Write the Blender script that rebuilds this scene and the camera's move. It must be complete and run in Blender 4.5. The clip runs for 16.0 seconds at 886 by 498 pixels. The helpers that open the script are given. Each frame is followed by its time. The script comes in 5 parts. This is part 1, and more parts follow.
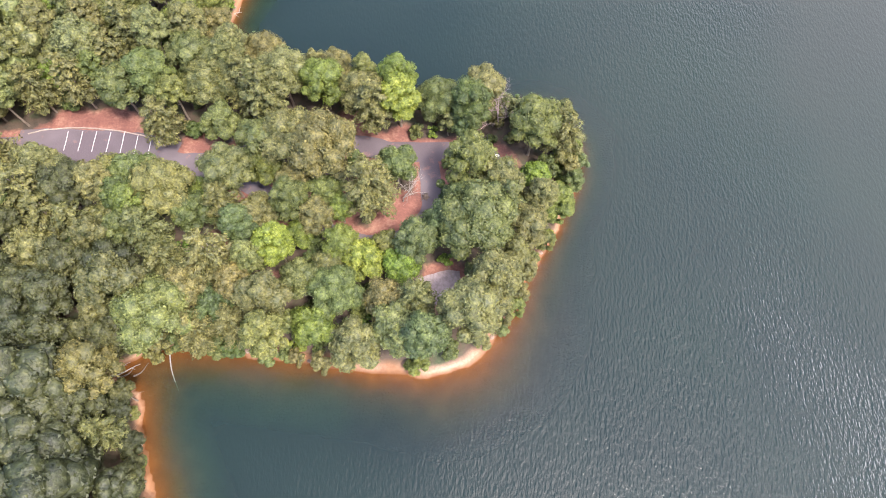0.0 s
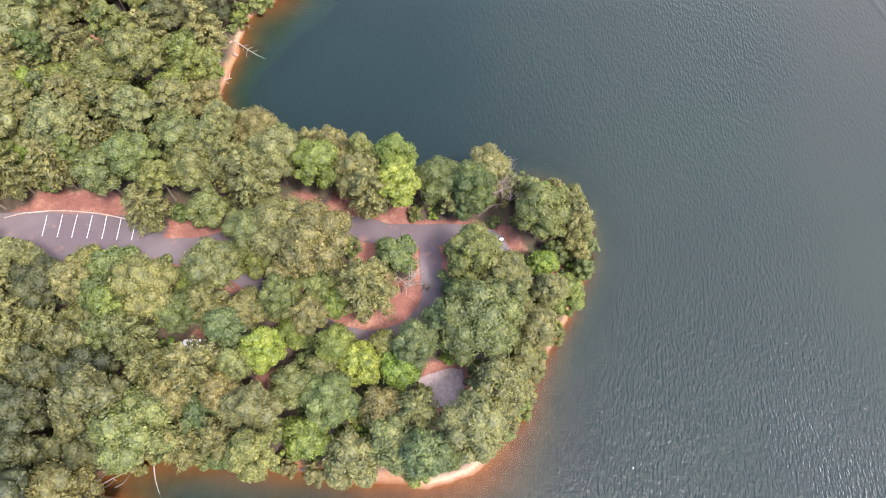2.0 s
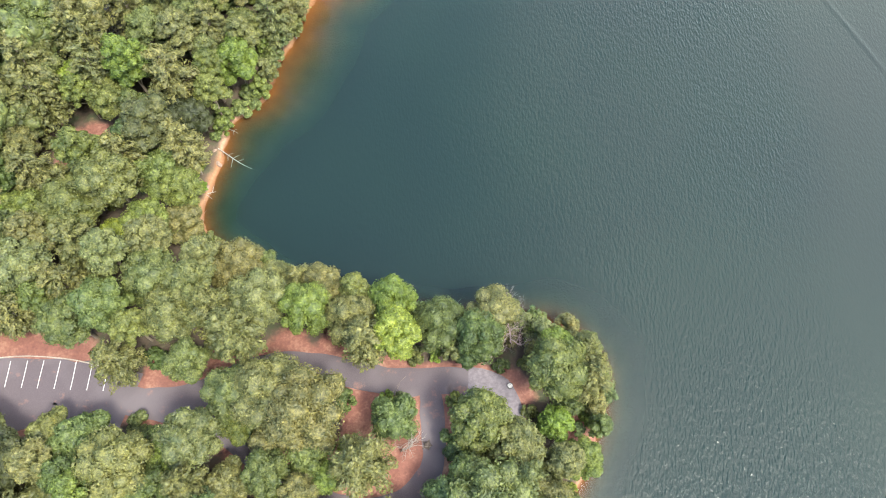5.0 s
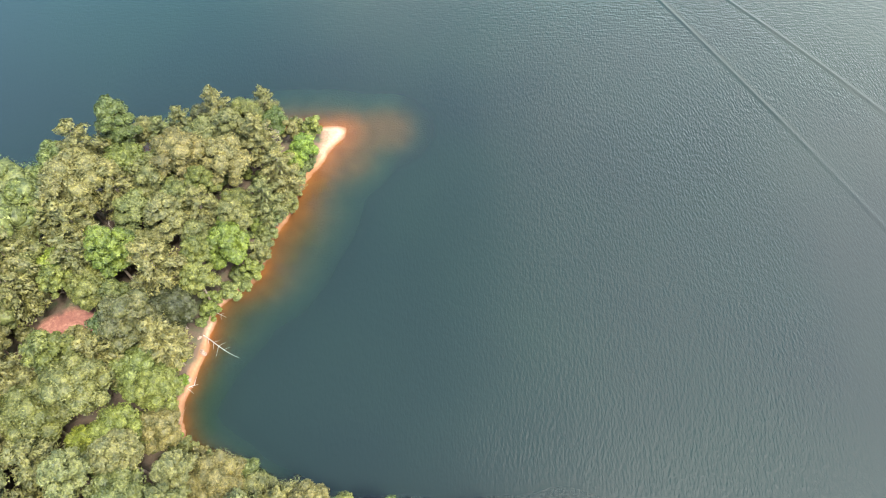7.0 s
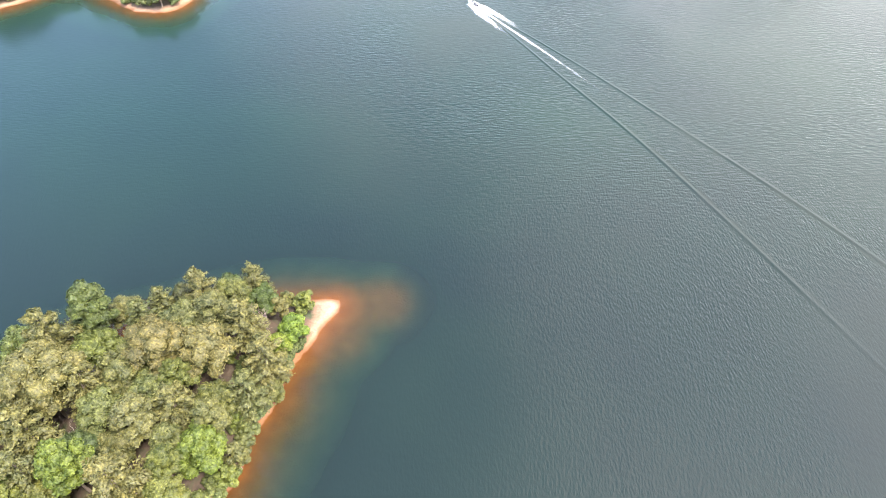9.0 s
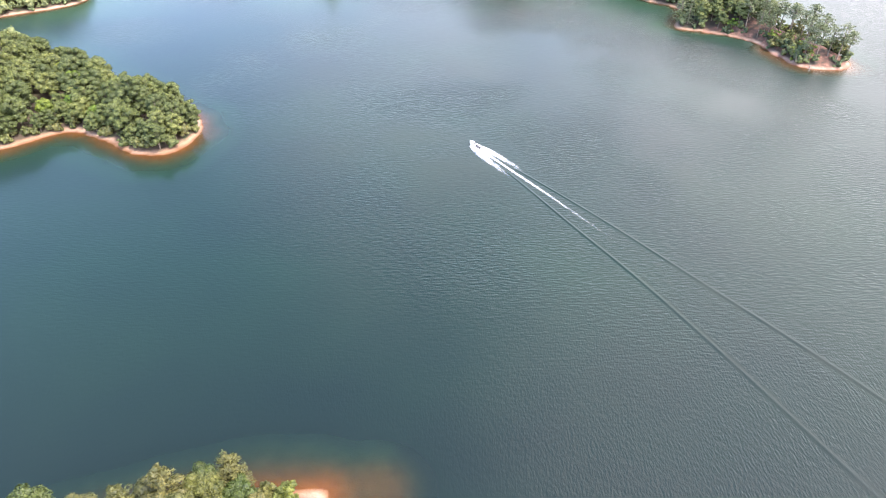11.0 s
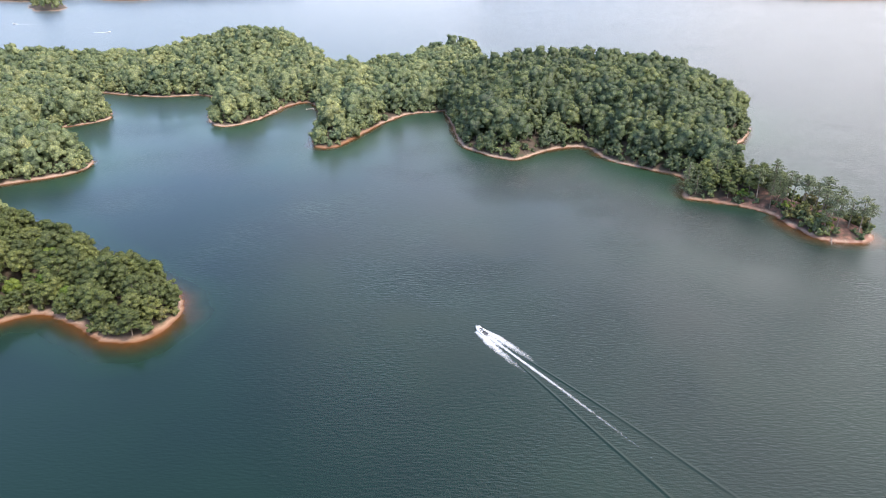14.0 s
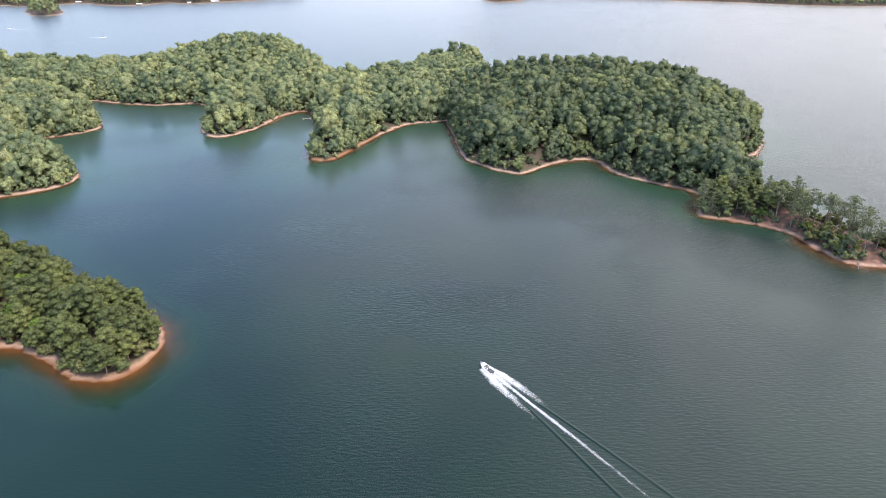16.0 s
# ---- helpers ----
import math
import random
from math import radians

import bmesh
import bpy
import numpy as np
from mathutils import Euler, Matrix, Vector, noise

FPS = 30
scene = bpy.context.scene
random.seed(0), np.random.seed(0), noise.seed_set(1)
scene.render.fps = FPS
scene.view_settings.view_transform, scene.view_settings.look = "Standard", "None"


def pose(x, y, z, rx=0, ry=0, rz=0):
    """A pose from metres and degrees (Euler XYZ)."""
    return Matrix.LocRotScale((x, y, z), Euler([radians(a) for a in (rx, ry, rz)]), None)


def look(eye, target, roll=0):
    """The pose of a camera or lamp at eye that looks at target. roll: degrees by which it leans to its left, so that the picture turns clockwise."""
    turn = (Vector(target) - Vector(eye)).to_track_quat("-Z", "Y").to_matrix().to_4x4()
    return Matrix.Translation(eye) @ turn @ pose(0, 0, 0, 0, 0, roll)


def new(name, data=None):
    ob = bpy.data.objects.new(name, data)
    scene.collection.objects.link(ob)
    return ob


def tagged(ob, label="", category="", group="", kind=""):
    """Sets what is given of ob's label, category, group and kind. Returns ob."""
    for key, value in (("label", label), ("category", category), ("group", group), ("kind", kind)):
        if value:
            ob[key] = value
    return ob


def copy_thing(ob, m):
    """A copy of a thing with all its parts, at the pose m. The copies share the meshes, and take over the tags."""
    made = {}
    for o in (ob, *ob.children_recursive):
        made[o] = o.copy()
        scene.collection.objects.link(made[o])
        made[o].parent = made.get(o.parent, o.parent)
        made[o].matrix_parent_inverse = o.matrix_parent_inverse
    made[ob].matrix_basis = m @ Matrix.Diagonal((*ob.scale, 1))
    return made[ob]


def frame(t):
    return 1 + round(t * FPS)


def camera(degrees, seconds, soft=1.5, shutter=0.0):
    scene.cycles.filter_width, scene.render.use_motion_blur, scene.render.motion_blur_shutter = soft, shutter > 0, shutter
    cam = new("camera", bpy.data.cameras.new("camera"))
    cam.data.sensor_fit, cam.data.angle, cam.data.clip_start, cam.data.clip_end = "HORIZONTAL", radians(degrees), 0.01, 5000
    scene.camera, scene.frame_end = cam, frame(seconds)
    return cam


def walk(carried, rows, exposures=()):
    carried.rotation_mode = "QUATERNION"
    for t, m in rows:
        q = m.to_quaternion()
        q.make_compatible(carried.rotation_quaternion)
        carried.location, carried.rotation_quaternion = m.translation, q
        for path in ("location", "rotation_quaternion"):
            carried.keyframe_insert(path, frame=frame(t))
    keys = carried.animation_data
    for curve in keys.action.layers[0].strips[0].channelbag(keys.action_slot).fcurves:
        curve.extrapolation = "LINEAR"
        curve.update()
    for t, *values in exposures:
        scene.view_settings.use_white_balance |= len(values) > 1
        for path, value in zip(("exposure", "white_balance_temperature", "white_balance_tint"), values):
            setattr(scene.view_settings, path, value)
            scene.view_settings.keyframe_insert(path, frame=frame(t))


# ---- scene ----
PATH = [
    (0, (1.132, 1.666, 112.489), (1.103, 2.45, 110.649), 0.1),
    (0.5, (0.883, 6.191, 112.489), (0.855, 6.975, 110.649), 0.0),
    (1, (0.634, 10.716, 112.489), (0.605, 11.5, 110.649), 0.0),
    (1.5, (0.385, 15.241, 112.489), (0.356, 16.024, 110.649), -0.0),
    (2, (0.136, 19.766, 112.489), (0.108, 20.549, 110.649), -0.0),
    (2.5, (-0.113, 24.29, 112.489), (-0.141, 25.072, 110.648), -0.0),
    (3, (-0.362, 28.815, 112.489), (-0.39, 29.597, 110.648), 0.0),
    (3.2, (-0.461, 30.625, 112.489), (-0.487, 31.408, 110.648), 0.0),
    (4.9, (-1.306, 46.01, 112.489), (-1.332, 46.793, 110.649), 0.0),
    (5.3, (-1.506, 49.631, 112.489), (-1.528, 50.437, 110.658), -0.1),
    (5.5, (-1.606, 51.441, 112.489), (-1.629, 52.278, 110.673), -0.1),
    (6, (-1.854, 55.965, 112.489), (-1.879, 56.881, 110.711), -0.1),
    (6.5, (-2.103, 60.49, 112.489), (-2.128, 61.482, 110.753), -0.0),
    (7, (-2.351, 65.014, 112.489), (-2.379, 66.082, 110.798), 0.0),
    (7.5, (-2.6, 69.538, 112.489), (-2.628, 70.678, 110.846), 0.1),
    (8, (-2.848, 74.062, 112.489), (-2.879, 75.272, 110.897), 0.1),
    (8.5, (-3.097, 78.585, 112.489), (-3.128, 79.863, 110.95), 0.0),
    (9, (-3.346, 83.109, 112.489), (-3.376, 84.452, 111.007), 0.1),
    (9.5, (-3.595, 87.633, 112.489), (-3.626, 89.036, 111.064), -0.1),
    (10, (-3.844, 92.156, 112.489), (-3.877, 93.62, 111.126), -0.1),
    (10.2, (-3.943, 93.966, 112.489), (-3.977, 95.451, 111.15), -0.0),
    (12.3, (-4.99, 112.964, 112.489), (-5.03, 114.669, 111.444), -0.0),
    (12.5, (-5.09, 114.773, 112.489), (-5.13, 116.495, 111.472), -0.0),
    (13, (-5.339, 119.296, 112.489), (-5.381, 121.056, 111.54), -0.0),
    (13.5, (-5.589, 123.82, 112.489), (-5.631, 125.612, 111.602), -0.0),
    (14, (-5.838, 128.343, 112.489), (-5.881, 130.15, 111.632), 0.0),
    (14.5, (-6.088, 132.866, 112.489), (-6.132, 134.677, 111.641), -0.0),
    (15, (-6.337, 137.389, 112.489), (-6.382, 139.2, 111.642), 0.0),
    (15.5, (-6.587, 141.912, 112.489), (-6.632, 143.723, 111.642), 0.0),
    (16, (-6.837, 146.435, 112.489), (-6.881, 148.247, 111.643), 0.1),
]
cam = camera(69.0, 16.0, soft=1.0)
walk(cam, [(t, look(eye, target, roll)) for t, eye, target, roll in PATH], exposures=[(0.0, 2.04, 6600, 16), (3.4, 1.94, 6600, 16), (5.3, 2.02, 6500, -1), (6.3, 2.1, 6500, -1), (7.0, 2.22, 6650, 6), (8.5, 2.3, 6750, 11), (9.5, 2.28, 6700, 15), (12.5, 1.76, 6600, 16), (13.0, 1.6, 6600, 16), (13.4, 1.12, 6530, 14), (16.0, 1.06, 6530, 14)])

# ---- sky and sun: broken cloud, thicker in the east, the sun high in the south-east behind thin cloud ----
SUN_ELEVATION, SUN_AZIMUTH = 61.0, 130.0
world = bpy.data.worlds.new("sky")
scene.world = world
world.use_nodes = True
wn, wl = world.node_tree.nodes, world.node_tree.links
wn.clear()
w_out = wn.new("ShaderNodeOutputWorld")
w_bg = wn.new("ShaderNodeBackground")
w_sky = wn.new("ShaderNodeTexSky")
w_sky.sky_type = "NISHITA"
w_sky.sun_disc = False
w_sky.sun_elevation, w_sky.sun_rotation = radians(SUN_ELEVATION), radians(SUN_AZIMUTH)
w_sky.dust_density = 0.6
w_sky.ozone_density = 3.0
w_coord = wn.new("ShaderNodeTexCoord")
w_axes = wn.new("ShaderNodeSeparateXYZ")
w_noise = wn.new("ShaderNodeTexNoise")
w_noise.inputs["Scale"].default_value = 1.9
w_noise.inputs["Detail"].default_value = 6.0
w_east = wn.new("ShaderNodeMath")
w_east.operation = "MULTIPLY_ADD"
w_east.inputs[1].default_value = 0.42
w_cover = wn.new("ShaderNodeMapRange")
w_cover.interpolation_type = "SMOOTHSTEP"
w_cover.inputs["From Min"].default_value, w_cover.inputs["From Max"].default_value = 0.42, 0.8
w_veil = wn.new("ShaderNodeMapRange")
w_veil.inputs["From Max"].default_value, w_veil.inputs["To Min"].default_value, w_veil.inputs["To Max"].default_value = 0.3, 1.0, 0.0
w_thick = wn.new("ShaderNodeMath")
w_thick.operation = "MAXIMUM"
w_height = wn.new("ShaderNodeValToRGB")
for k, (at, v) in enumerate(((0.0, (0.053, 0.055, 0.058)), (0.12, (0.104, 0.107, 0.111)), (0.35, (0.262, 0.268, 0.276)), (0.6, (0.25, 0.252, 0.254)), (0.82, (0.4, 0.388, 0.38)), (0.94, (0.88, 0.82, 0.78)), (1.0, (1.65, 1.54, 1.46)))):
    e = w_height.color_ramp.elements[k] if k < 2 else w_height.color_ramp.elements.new(at)
    e.position, e.color = at, (*v, 1.0)
w_cloud = wn.new("ShaderNodeMixRGB")
w_cloud.blend_type = "MULTIPLY"
w_cloud.inputs["Fac"].default_value = 1.0
w_cloud.inputs["Color1"].default_value = (58.6, 57.0, 58.2, 1.0)
w_mix = wn.new("ShaderNodeMixRGB")
w_clear = wn.new("ShaderNodeMixRGB")
w_clear.blend_type = "MULTIPLY"
w_clear.inputs["Fac"].default_value = 1.0
w_clear.inputs["Color2"].default_value = (2.7, 2.6, 2.48, 1.0)
w_haze = wn.new("ShaderNodeValToRGB")
for k, (at, v) in enumerate(((0.0, 0.75), (0.3, 1.22), (0.62, 1.16), (0.84, 0.78), (1.0, 0.66))):
    e = w_haze.color_ramp.elements[k] if k < 2 else w_haze.color_ramp.elements.new(at)
    e.position, e.color = at, (v, v, v, 1.0)
w_low = wn.new("ShaderNodeMixRGB")
w_low.blend_type = "MULTIPLY"
w_low.inputs["Fac"].default_value = 1.0
wl.new(w_axes.outputs["Z"], w_haze.inputs["Fac"])
wl.new(w_haze.outputs["Color"], w_low.inputs["Color2"])
wl.new(w_coord.outputs["Generated"], w_noise.inputs["Vector"])
wl.new(w_coord.outputs["Generated"], w_axes.inputs["Vector"])
wl.new(w_axes.outputs["X"], w_east.inputs[0])
wl.new(w_noise.outputs["Fac"], w_east.inputs[2])
wl.new(w_east.outputs["Value"], w_cover.inputs["Value"])
wl.new(w_axes.outputs["Z"], w_height.inputs["Fac"])
wl.new(w_height.outputs["Color"], w_cloud.inputs["Color2"])
wl.new(w_axes.outputs["Z"], w_veil.inputs["Value"])
wl.new(w_veil.outputs["Result"], w_thick.inputs[0])
wl.new(w_cover.outputs["Result"], w_thick.inputs[1])
wl.new(w_thick.outputs["Value"], w_mix.inputs["Fac"])
wl.new(w_sky.outputs["Color"], w_low.inputs["Color1"])
wl.new(w_low.outputs["Color"], w_clear.inputs["Color1"])
wl.new(w_clear.outputs["Color"], w_mix.inputs["Color1"])
wl.new(w_cloud.outputs["Color"], w_mix.inputs["Color2"])
wl.new(w_mix.outputs["Color"], w_bg.inputs["Color"])
w_bg.inputs["Strength"].default_value = 0.1
wl.new(w_bg.outputs["Background"], w_out.inputs["Surface"])

sun = new("sun", bpy.data.lights.new("sun", "SUN"))
sun.data.energy, sun.data.angle, sun.data.color = 2.25, radians(10.0), (1.0, 0.95, 0.87)
az, el = radians(SUN_AZIMUTH), radians(SUN_ELEVATION)
sun.matrix_world = look((math.sin(az) * math.cos(el) * 500, math.cos(az) * math.cos(el) * 500, math.sin(el) * 500), (0, 0, 0))


# ---- materials ----
def shader(name):
    m = bpy.data.materials.new(name)
    m.use_nodes = True
    m.node_tree.nodes.clear()
    out = m.node_tree.nodes.new("ShaderNodeOutputMaterial")
    return m, m.node_tree.nodes, m.node_tree.links, out


def ramp(nodes, stops):
    r = nodes.new("ShaderNodeValToRGB")
    while len(r.color_ramp.elements) < len(stops):
        r.color_ramp.elements.new(0.5)
    for e, (p, c) in zip(r.color_ramp.elements, stops):
        e.position, e.color = p, (*c, 1.0) if len(c) == 3 else c
    return r


def noise_node(nodes, links, scale, detail=4.0, rough=0.55, stretch=None, turn=0.0):
    n = nodes.new("ShaderNodeTexNoise")
    n.inputs["Scale"].default_value, n.inputs["Detail"].default_value = scale, detail
    n.inputs["Roughness"].default_value = rough
    g = nodes.new("ShaderNodeNewGeometry")
    if stretch:
        mp = nodes.new("ShaderNodeMapping")
        mp.inputs["Scale"].default_value = stretch
        mp.inputs["Rotation"].default_value = (0, 0, radians(turn))
        links.new(g.outputs["Position"], mp.inputs["Vector"])
        links.new(mp.outputs["Vector"], n.inputs["Vector"])
    else:
        links.new(g.outputs["Position"], n.inputs["Vector"])
    return n


def math_node(nodes, links, op, a, b):
    n = nodes.new("ShaderNodeMath")
    n.operation = op
    for i, v in enumerate((a, b)):
        if isinstance(v, (int, float)):
            n.inputs[i].default_value = v
        else:
            links.new(v, n.inputs[i])
    return n.outputs[0]


def mix_rgb(nodes, links, fac, a, b, kind="MIX"):
    n = nodes.new("ShaderNodeMixRGB")
    n.blend_type = kind
    for key, v in (("Fac", fac), ("Color1", a), ("Color2", b)):
        if isinstance(v, (int, float)):
            n.inputs[key].default_value = v
        elif isinstance(v, tuple):
            n.inputs[key].default_value = (*v, 1.0)
        else:
            links.new(v, n.inputs[key])
    return n.outputs["Color"]


def plain(name, colour, rough=0.7, metal=0.0, vary=0.25, grain=6.0, bump=0.15):
    """A solid surface whose colour and relief vary at two scales."""
    m, n, l, out = shader(name)
    b = n.new("ShaderNodeBsdfPrincipled")
    fine, wide = noise_node(n, l, grain), noise_node(n, l, grain * 0.12, 3.0)
    dark, light = tuple(c * (1 - vary) for c in colour), tuple(min(1.0, c * (1 + vary)) for c in colour)
    r1 = ramp(n, [(0.35, dark), (0.65, light)])
    l.new(fine.outputs["Fac"], r1.inputs["Fac"])
    r2 = ramp(n, [(0.35, (0.8, 0.8, 0.8)), (0.65, (1.1, 1.1, 1.1))])
    l.new(wide.outputs["Fac"], r2.inputs["Fac"])
    l.new(mix_rgb(n, l, 1.0, r1.outputs["Color"], r2.outputs["Color"], "MULTIPLY"), b.inputs["Base Color"])
    b.inputs["Roughness"].default_value, b.inputs["Metallic"].default_value = rough, metal
    bp = n.new("ShaderNodeBump")
    bp.inputs["Strength"].default_value, bp.inputs["Distance"].default_value = bump, 0.05
    l.new(fine.outputs["Fac"], bp.inputs["Height"])
    l.new(bp.outputs["Normal"], b.inputs["Normal"])
    l.new(b.outputs["BSDF"], out.inputs["Surface"])
    return m


def leaf_material(name, stops, far=False):
    """Foliage: hue from tree to tree, lighter and darker sprays within a crown."""
    m, n, l, out = shader(name)
    r = ramp(n, stops)
    if far:
        tree, grove = n.new("ShaderNodeAttribute"), noise_node(n, l, 0.028, 2.0)
        tree.attribute_name = "tint"
        both = math_node(n, l, "ADD", math_node(n, l, "MULTIPLY", tree.outputs["Fac"], 0.75), math_node(n, l, "MULTIPLY", grove.outputs["Fac"], 1.25))
        l.new(math_node(n, l, "SUBTRACT", both, 0.5), r.inputs["Fac"])
    else:
        info = n.new("ShaderNodeObjectInfo")
        l.new(info.outputs["Random"], r.inputs["Fac"])
    geo = n.new("ShaderNodeNewGeometry")
    low, high = (0.82, 1.18) if far else (0.84, 1.17)
    r2 = ramp(n, [(0.0, (low, low, low)), (1.0, (high, high, high * 0.94))])
    l.new(geo.outputs["Random Per Island"], r2.inputs["Fac"])
    spray = noise_node(n, l, 0.7, 3.0)
    # Random spray tones, their contrast raised to stand in for shade between clumps.
    r3 = ramp(n, [(0.35, (0.6, 0.66, 0.64)), (0.65, (1.26, 1.21, 1.06))])
    l.new(spray.outputs["Fac"], r3.inputs["Fac"])
    c = mix_rgb(n, l, 1.0, r.outputs["Color"], r2.outputs["Color"], "MULTIPLY")
    c = mix_rgb(n, l, 1.0, c, r3.outputs["Color"], "MULTIPLY")
    sprig = noise_node(n, l, 1.3 if far else 2.6, 3.0, 0.65)
    r4 = ramp(n, [(0.36, (0.56, 0.6, 0.6)), (0.5, (0.96, 0.96, 0.96)), (0.64, (1.36, 1.31, 1.22))])
    l.new(sprig.outputs["Fac"], r4.inputs["Fac"])
    c = mix_rgb(n, l, 1.0, c, r4.outputs["Color"], "MULTIPLY")
    relief = n.new("ShaderNodeBump")
    relief.inputs["Strength"].default_value, relief.inputs["Distance"].default_value = 0.7, 0.5 if far else 0.28
    l.new(sprig.outputs["Fac"], relief.inputs["Height"])
    d, tr, gl = n.new("ShaderNodeBsdfDiffuse"), n.new("ShaderNodeBsdfTranslucent"), n.new("ShaderNodeBsdfGlossy")
    l.new(c, d.inputs["Color"])
    l.new(mix_rgb(n, l, 1.0, c, (1.05, 1.04, 0.5), "MULTIPLY"), tr.inputs["Color"])
    gl.inputs["Roughness"].default_value = 0.5
    for node in (d, tr, gl):
        l.new(relief.outputs["Normal"], node.inputs["Normal"])
    m1, m2 = n.new("ShaderNodeMixShader"), n.new("ShaderNodeMixShader")
    m1.inputs["Fac"].default_value, m2.inputs["Fac"].default_value = 0.22, 0.03
    l.new(d.outputs["BSDF"], m1.inputs[1])
    l.new(tr.outputs["BSDF"], m1.inputs[2])
    l.new(m1.outputs["Shader"], m2.inputs[1])
    l.new(gl.outputs["BSDF"], m2.inputs[2])
    l.new(m2.outputs["Shader"], out.inputs["Surface"])
    return m


OLIVE = [(0.0, (0.080, 0.093, 0.021)), (0.14, (0.114, 0.112, 0.043)), (0.28, (0.054, 0.080, 0.020)), (0.42, (0.134, 0.121, 0.047)), (0.55, (0.091, 0.122, 0.020)), (0.68, (0.112, 0.122, 0.049)), (0.8, (0.114, 0.098, 0.034)), (0.9, (0.066, 0.093, 0.034)), (1.0, (0.107, 0.124, 0.028))]
PINE = [(0.0, (0.104, 0.104, 0.036)), (0.5, (0.126, 0.118, 0.044)), (1.0, (0.08, 0.094, 0.034))]
LEAF = leaf_material("broad_leaves", OLIVE)
BRIGHT = leaf_material("young_leaves", [(0.0, (0.085, 0.144, 0.02)), (1.0, (0.15, 0.17, 0.027))])
POINT_LEAF = leaf_material("point_leaves", [(0.0, (0.068, 0.088, 0.03)), (0.5, (0.1, 0.122, 0.04)), (0.8, (0.135, 0.152, 0.05)), (1.0, (0.08, 0.1, 0.038))])
# Leaves of dark trees, both darkened further for the shade around the cove.
DEEP_SHADE_LEAF = leaf_material("deep_olive_shade_leaves", [(0.0, (0.03, 0.036, 0.014)), (0.6, (0.05, 0.054, 0.019)), (1.0, (0.095, 0.094, 0.035))])
DEEP_SHADE_FAR_LEAF = leaf_material("deep_olive_shade_wood_leaves", [(0.0, (0.026, 0.032, 0.013)), (0.6, (0.045, 0.05, 0.02)), (1.0, (0.07, 0.072, 0.03))], far=True)
SPIT_NEEDLE = leaf_material("grey_pine_needles", [(0.0, (0.1, 0.125, 0.075)), (1.0, (0.14, 0.16, 0.095))])
NEEDLE = leaf_material("pine_needles", PINE)
OLIVE_FAR_LEAF = leaf_material("olive_wood_leaves", [(0.0, (0.056, 0.078, 0.026)), (0.35, (0.09, 0.108, 0.036)), (0.65, (0.116, 0.122, 0.046)), (1.0, (0.135, 0.13, 0.05))], far=True)
FAR_LEAF = leaf_material("far_leaves", [(0.0, (0.066, 0.096, 0.054)), (0.35, (0.108, 0.14, 0.07)), (0.65, (0.158, 0.184, 0.088)), (1.0, (0.215, 0.232, 0.108))], far=True)
# Far leaves with the cloud shadow over the hill put into their colour.
CLOUD_SHADOW_FAR_LEAF = leaf_material("cloud_shadow_far_leaves", [(0.0, (0.044, 0.066, 0.034)), (0.5, (0.068, 0.092, 0.042)), (1.0, (0.116, 0.135, 0.052))], far=True)
BARK = plain("bark", (0.16, 0.125, 0.095), 0.9, grain=9.0)
DEAD = plain("bleached_wood", (0.22, 0.19, 0.165), 0.85, grain=9.0)
DARK_WOOD = plain("dark_timber", (0.09, 0.065, 0.05), 0.85)
TWIG = plain("bare_twigs", (0.23, 0.17, 0.16), 0.9)


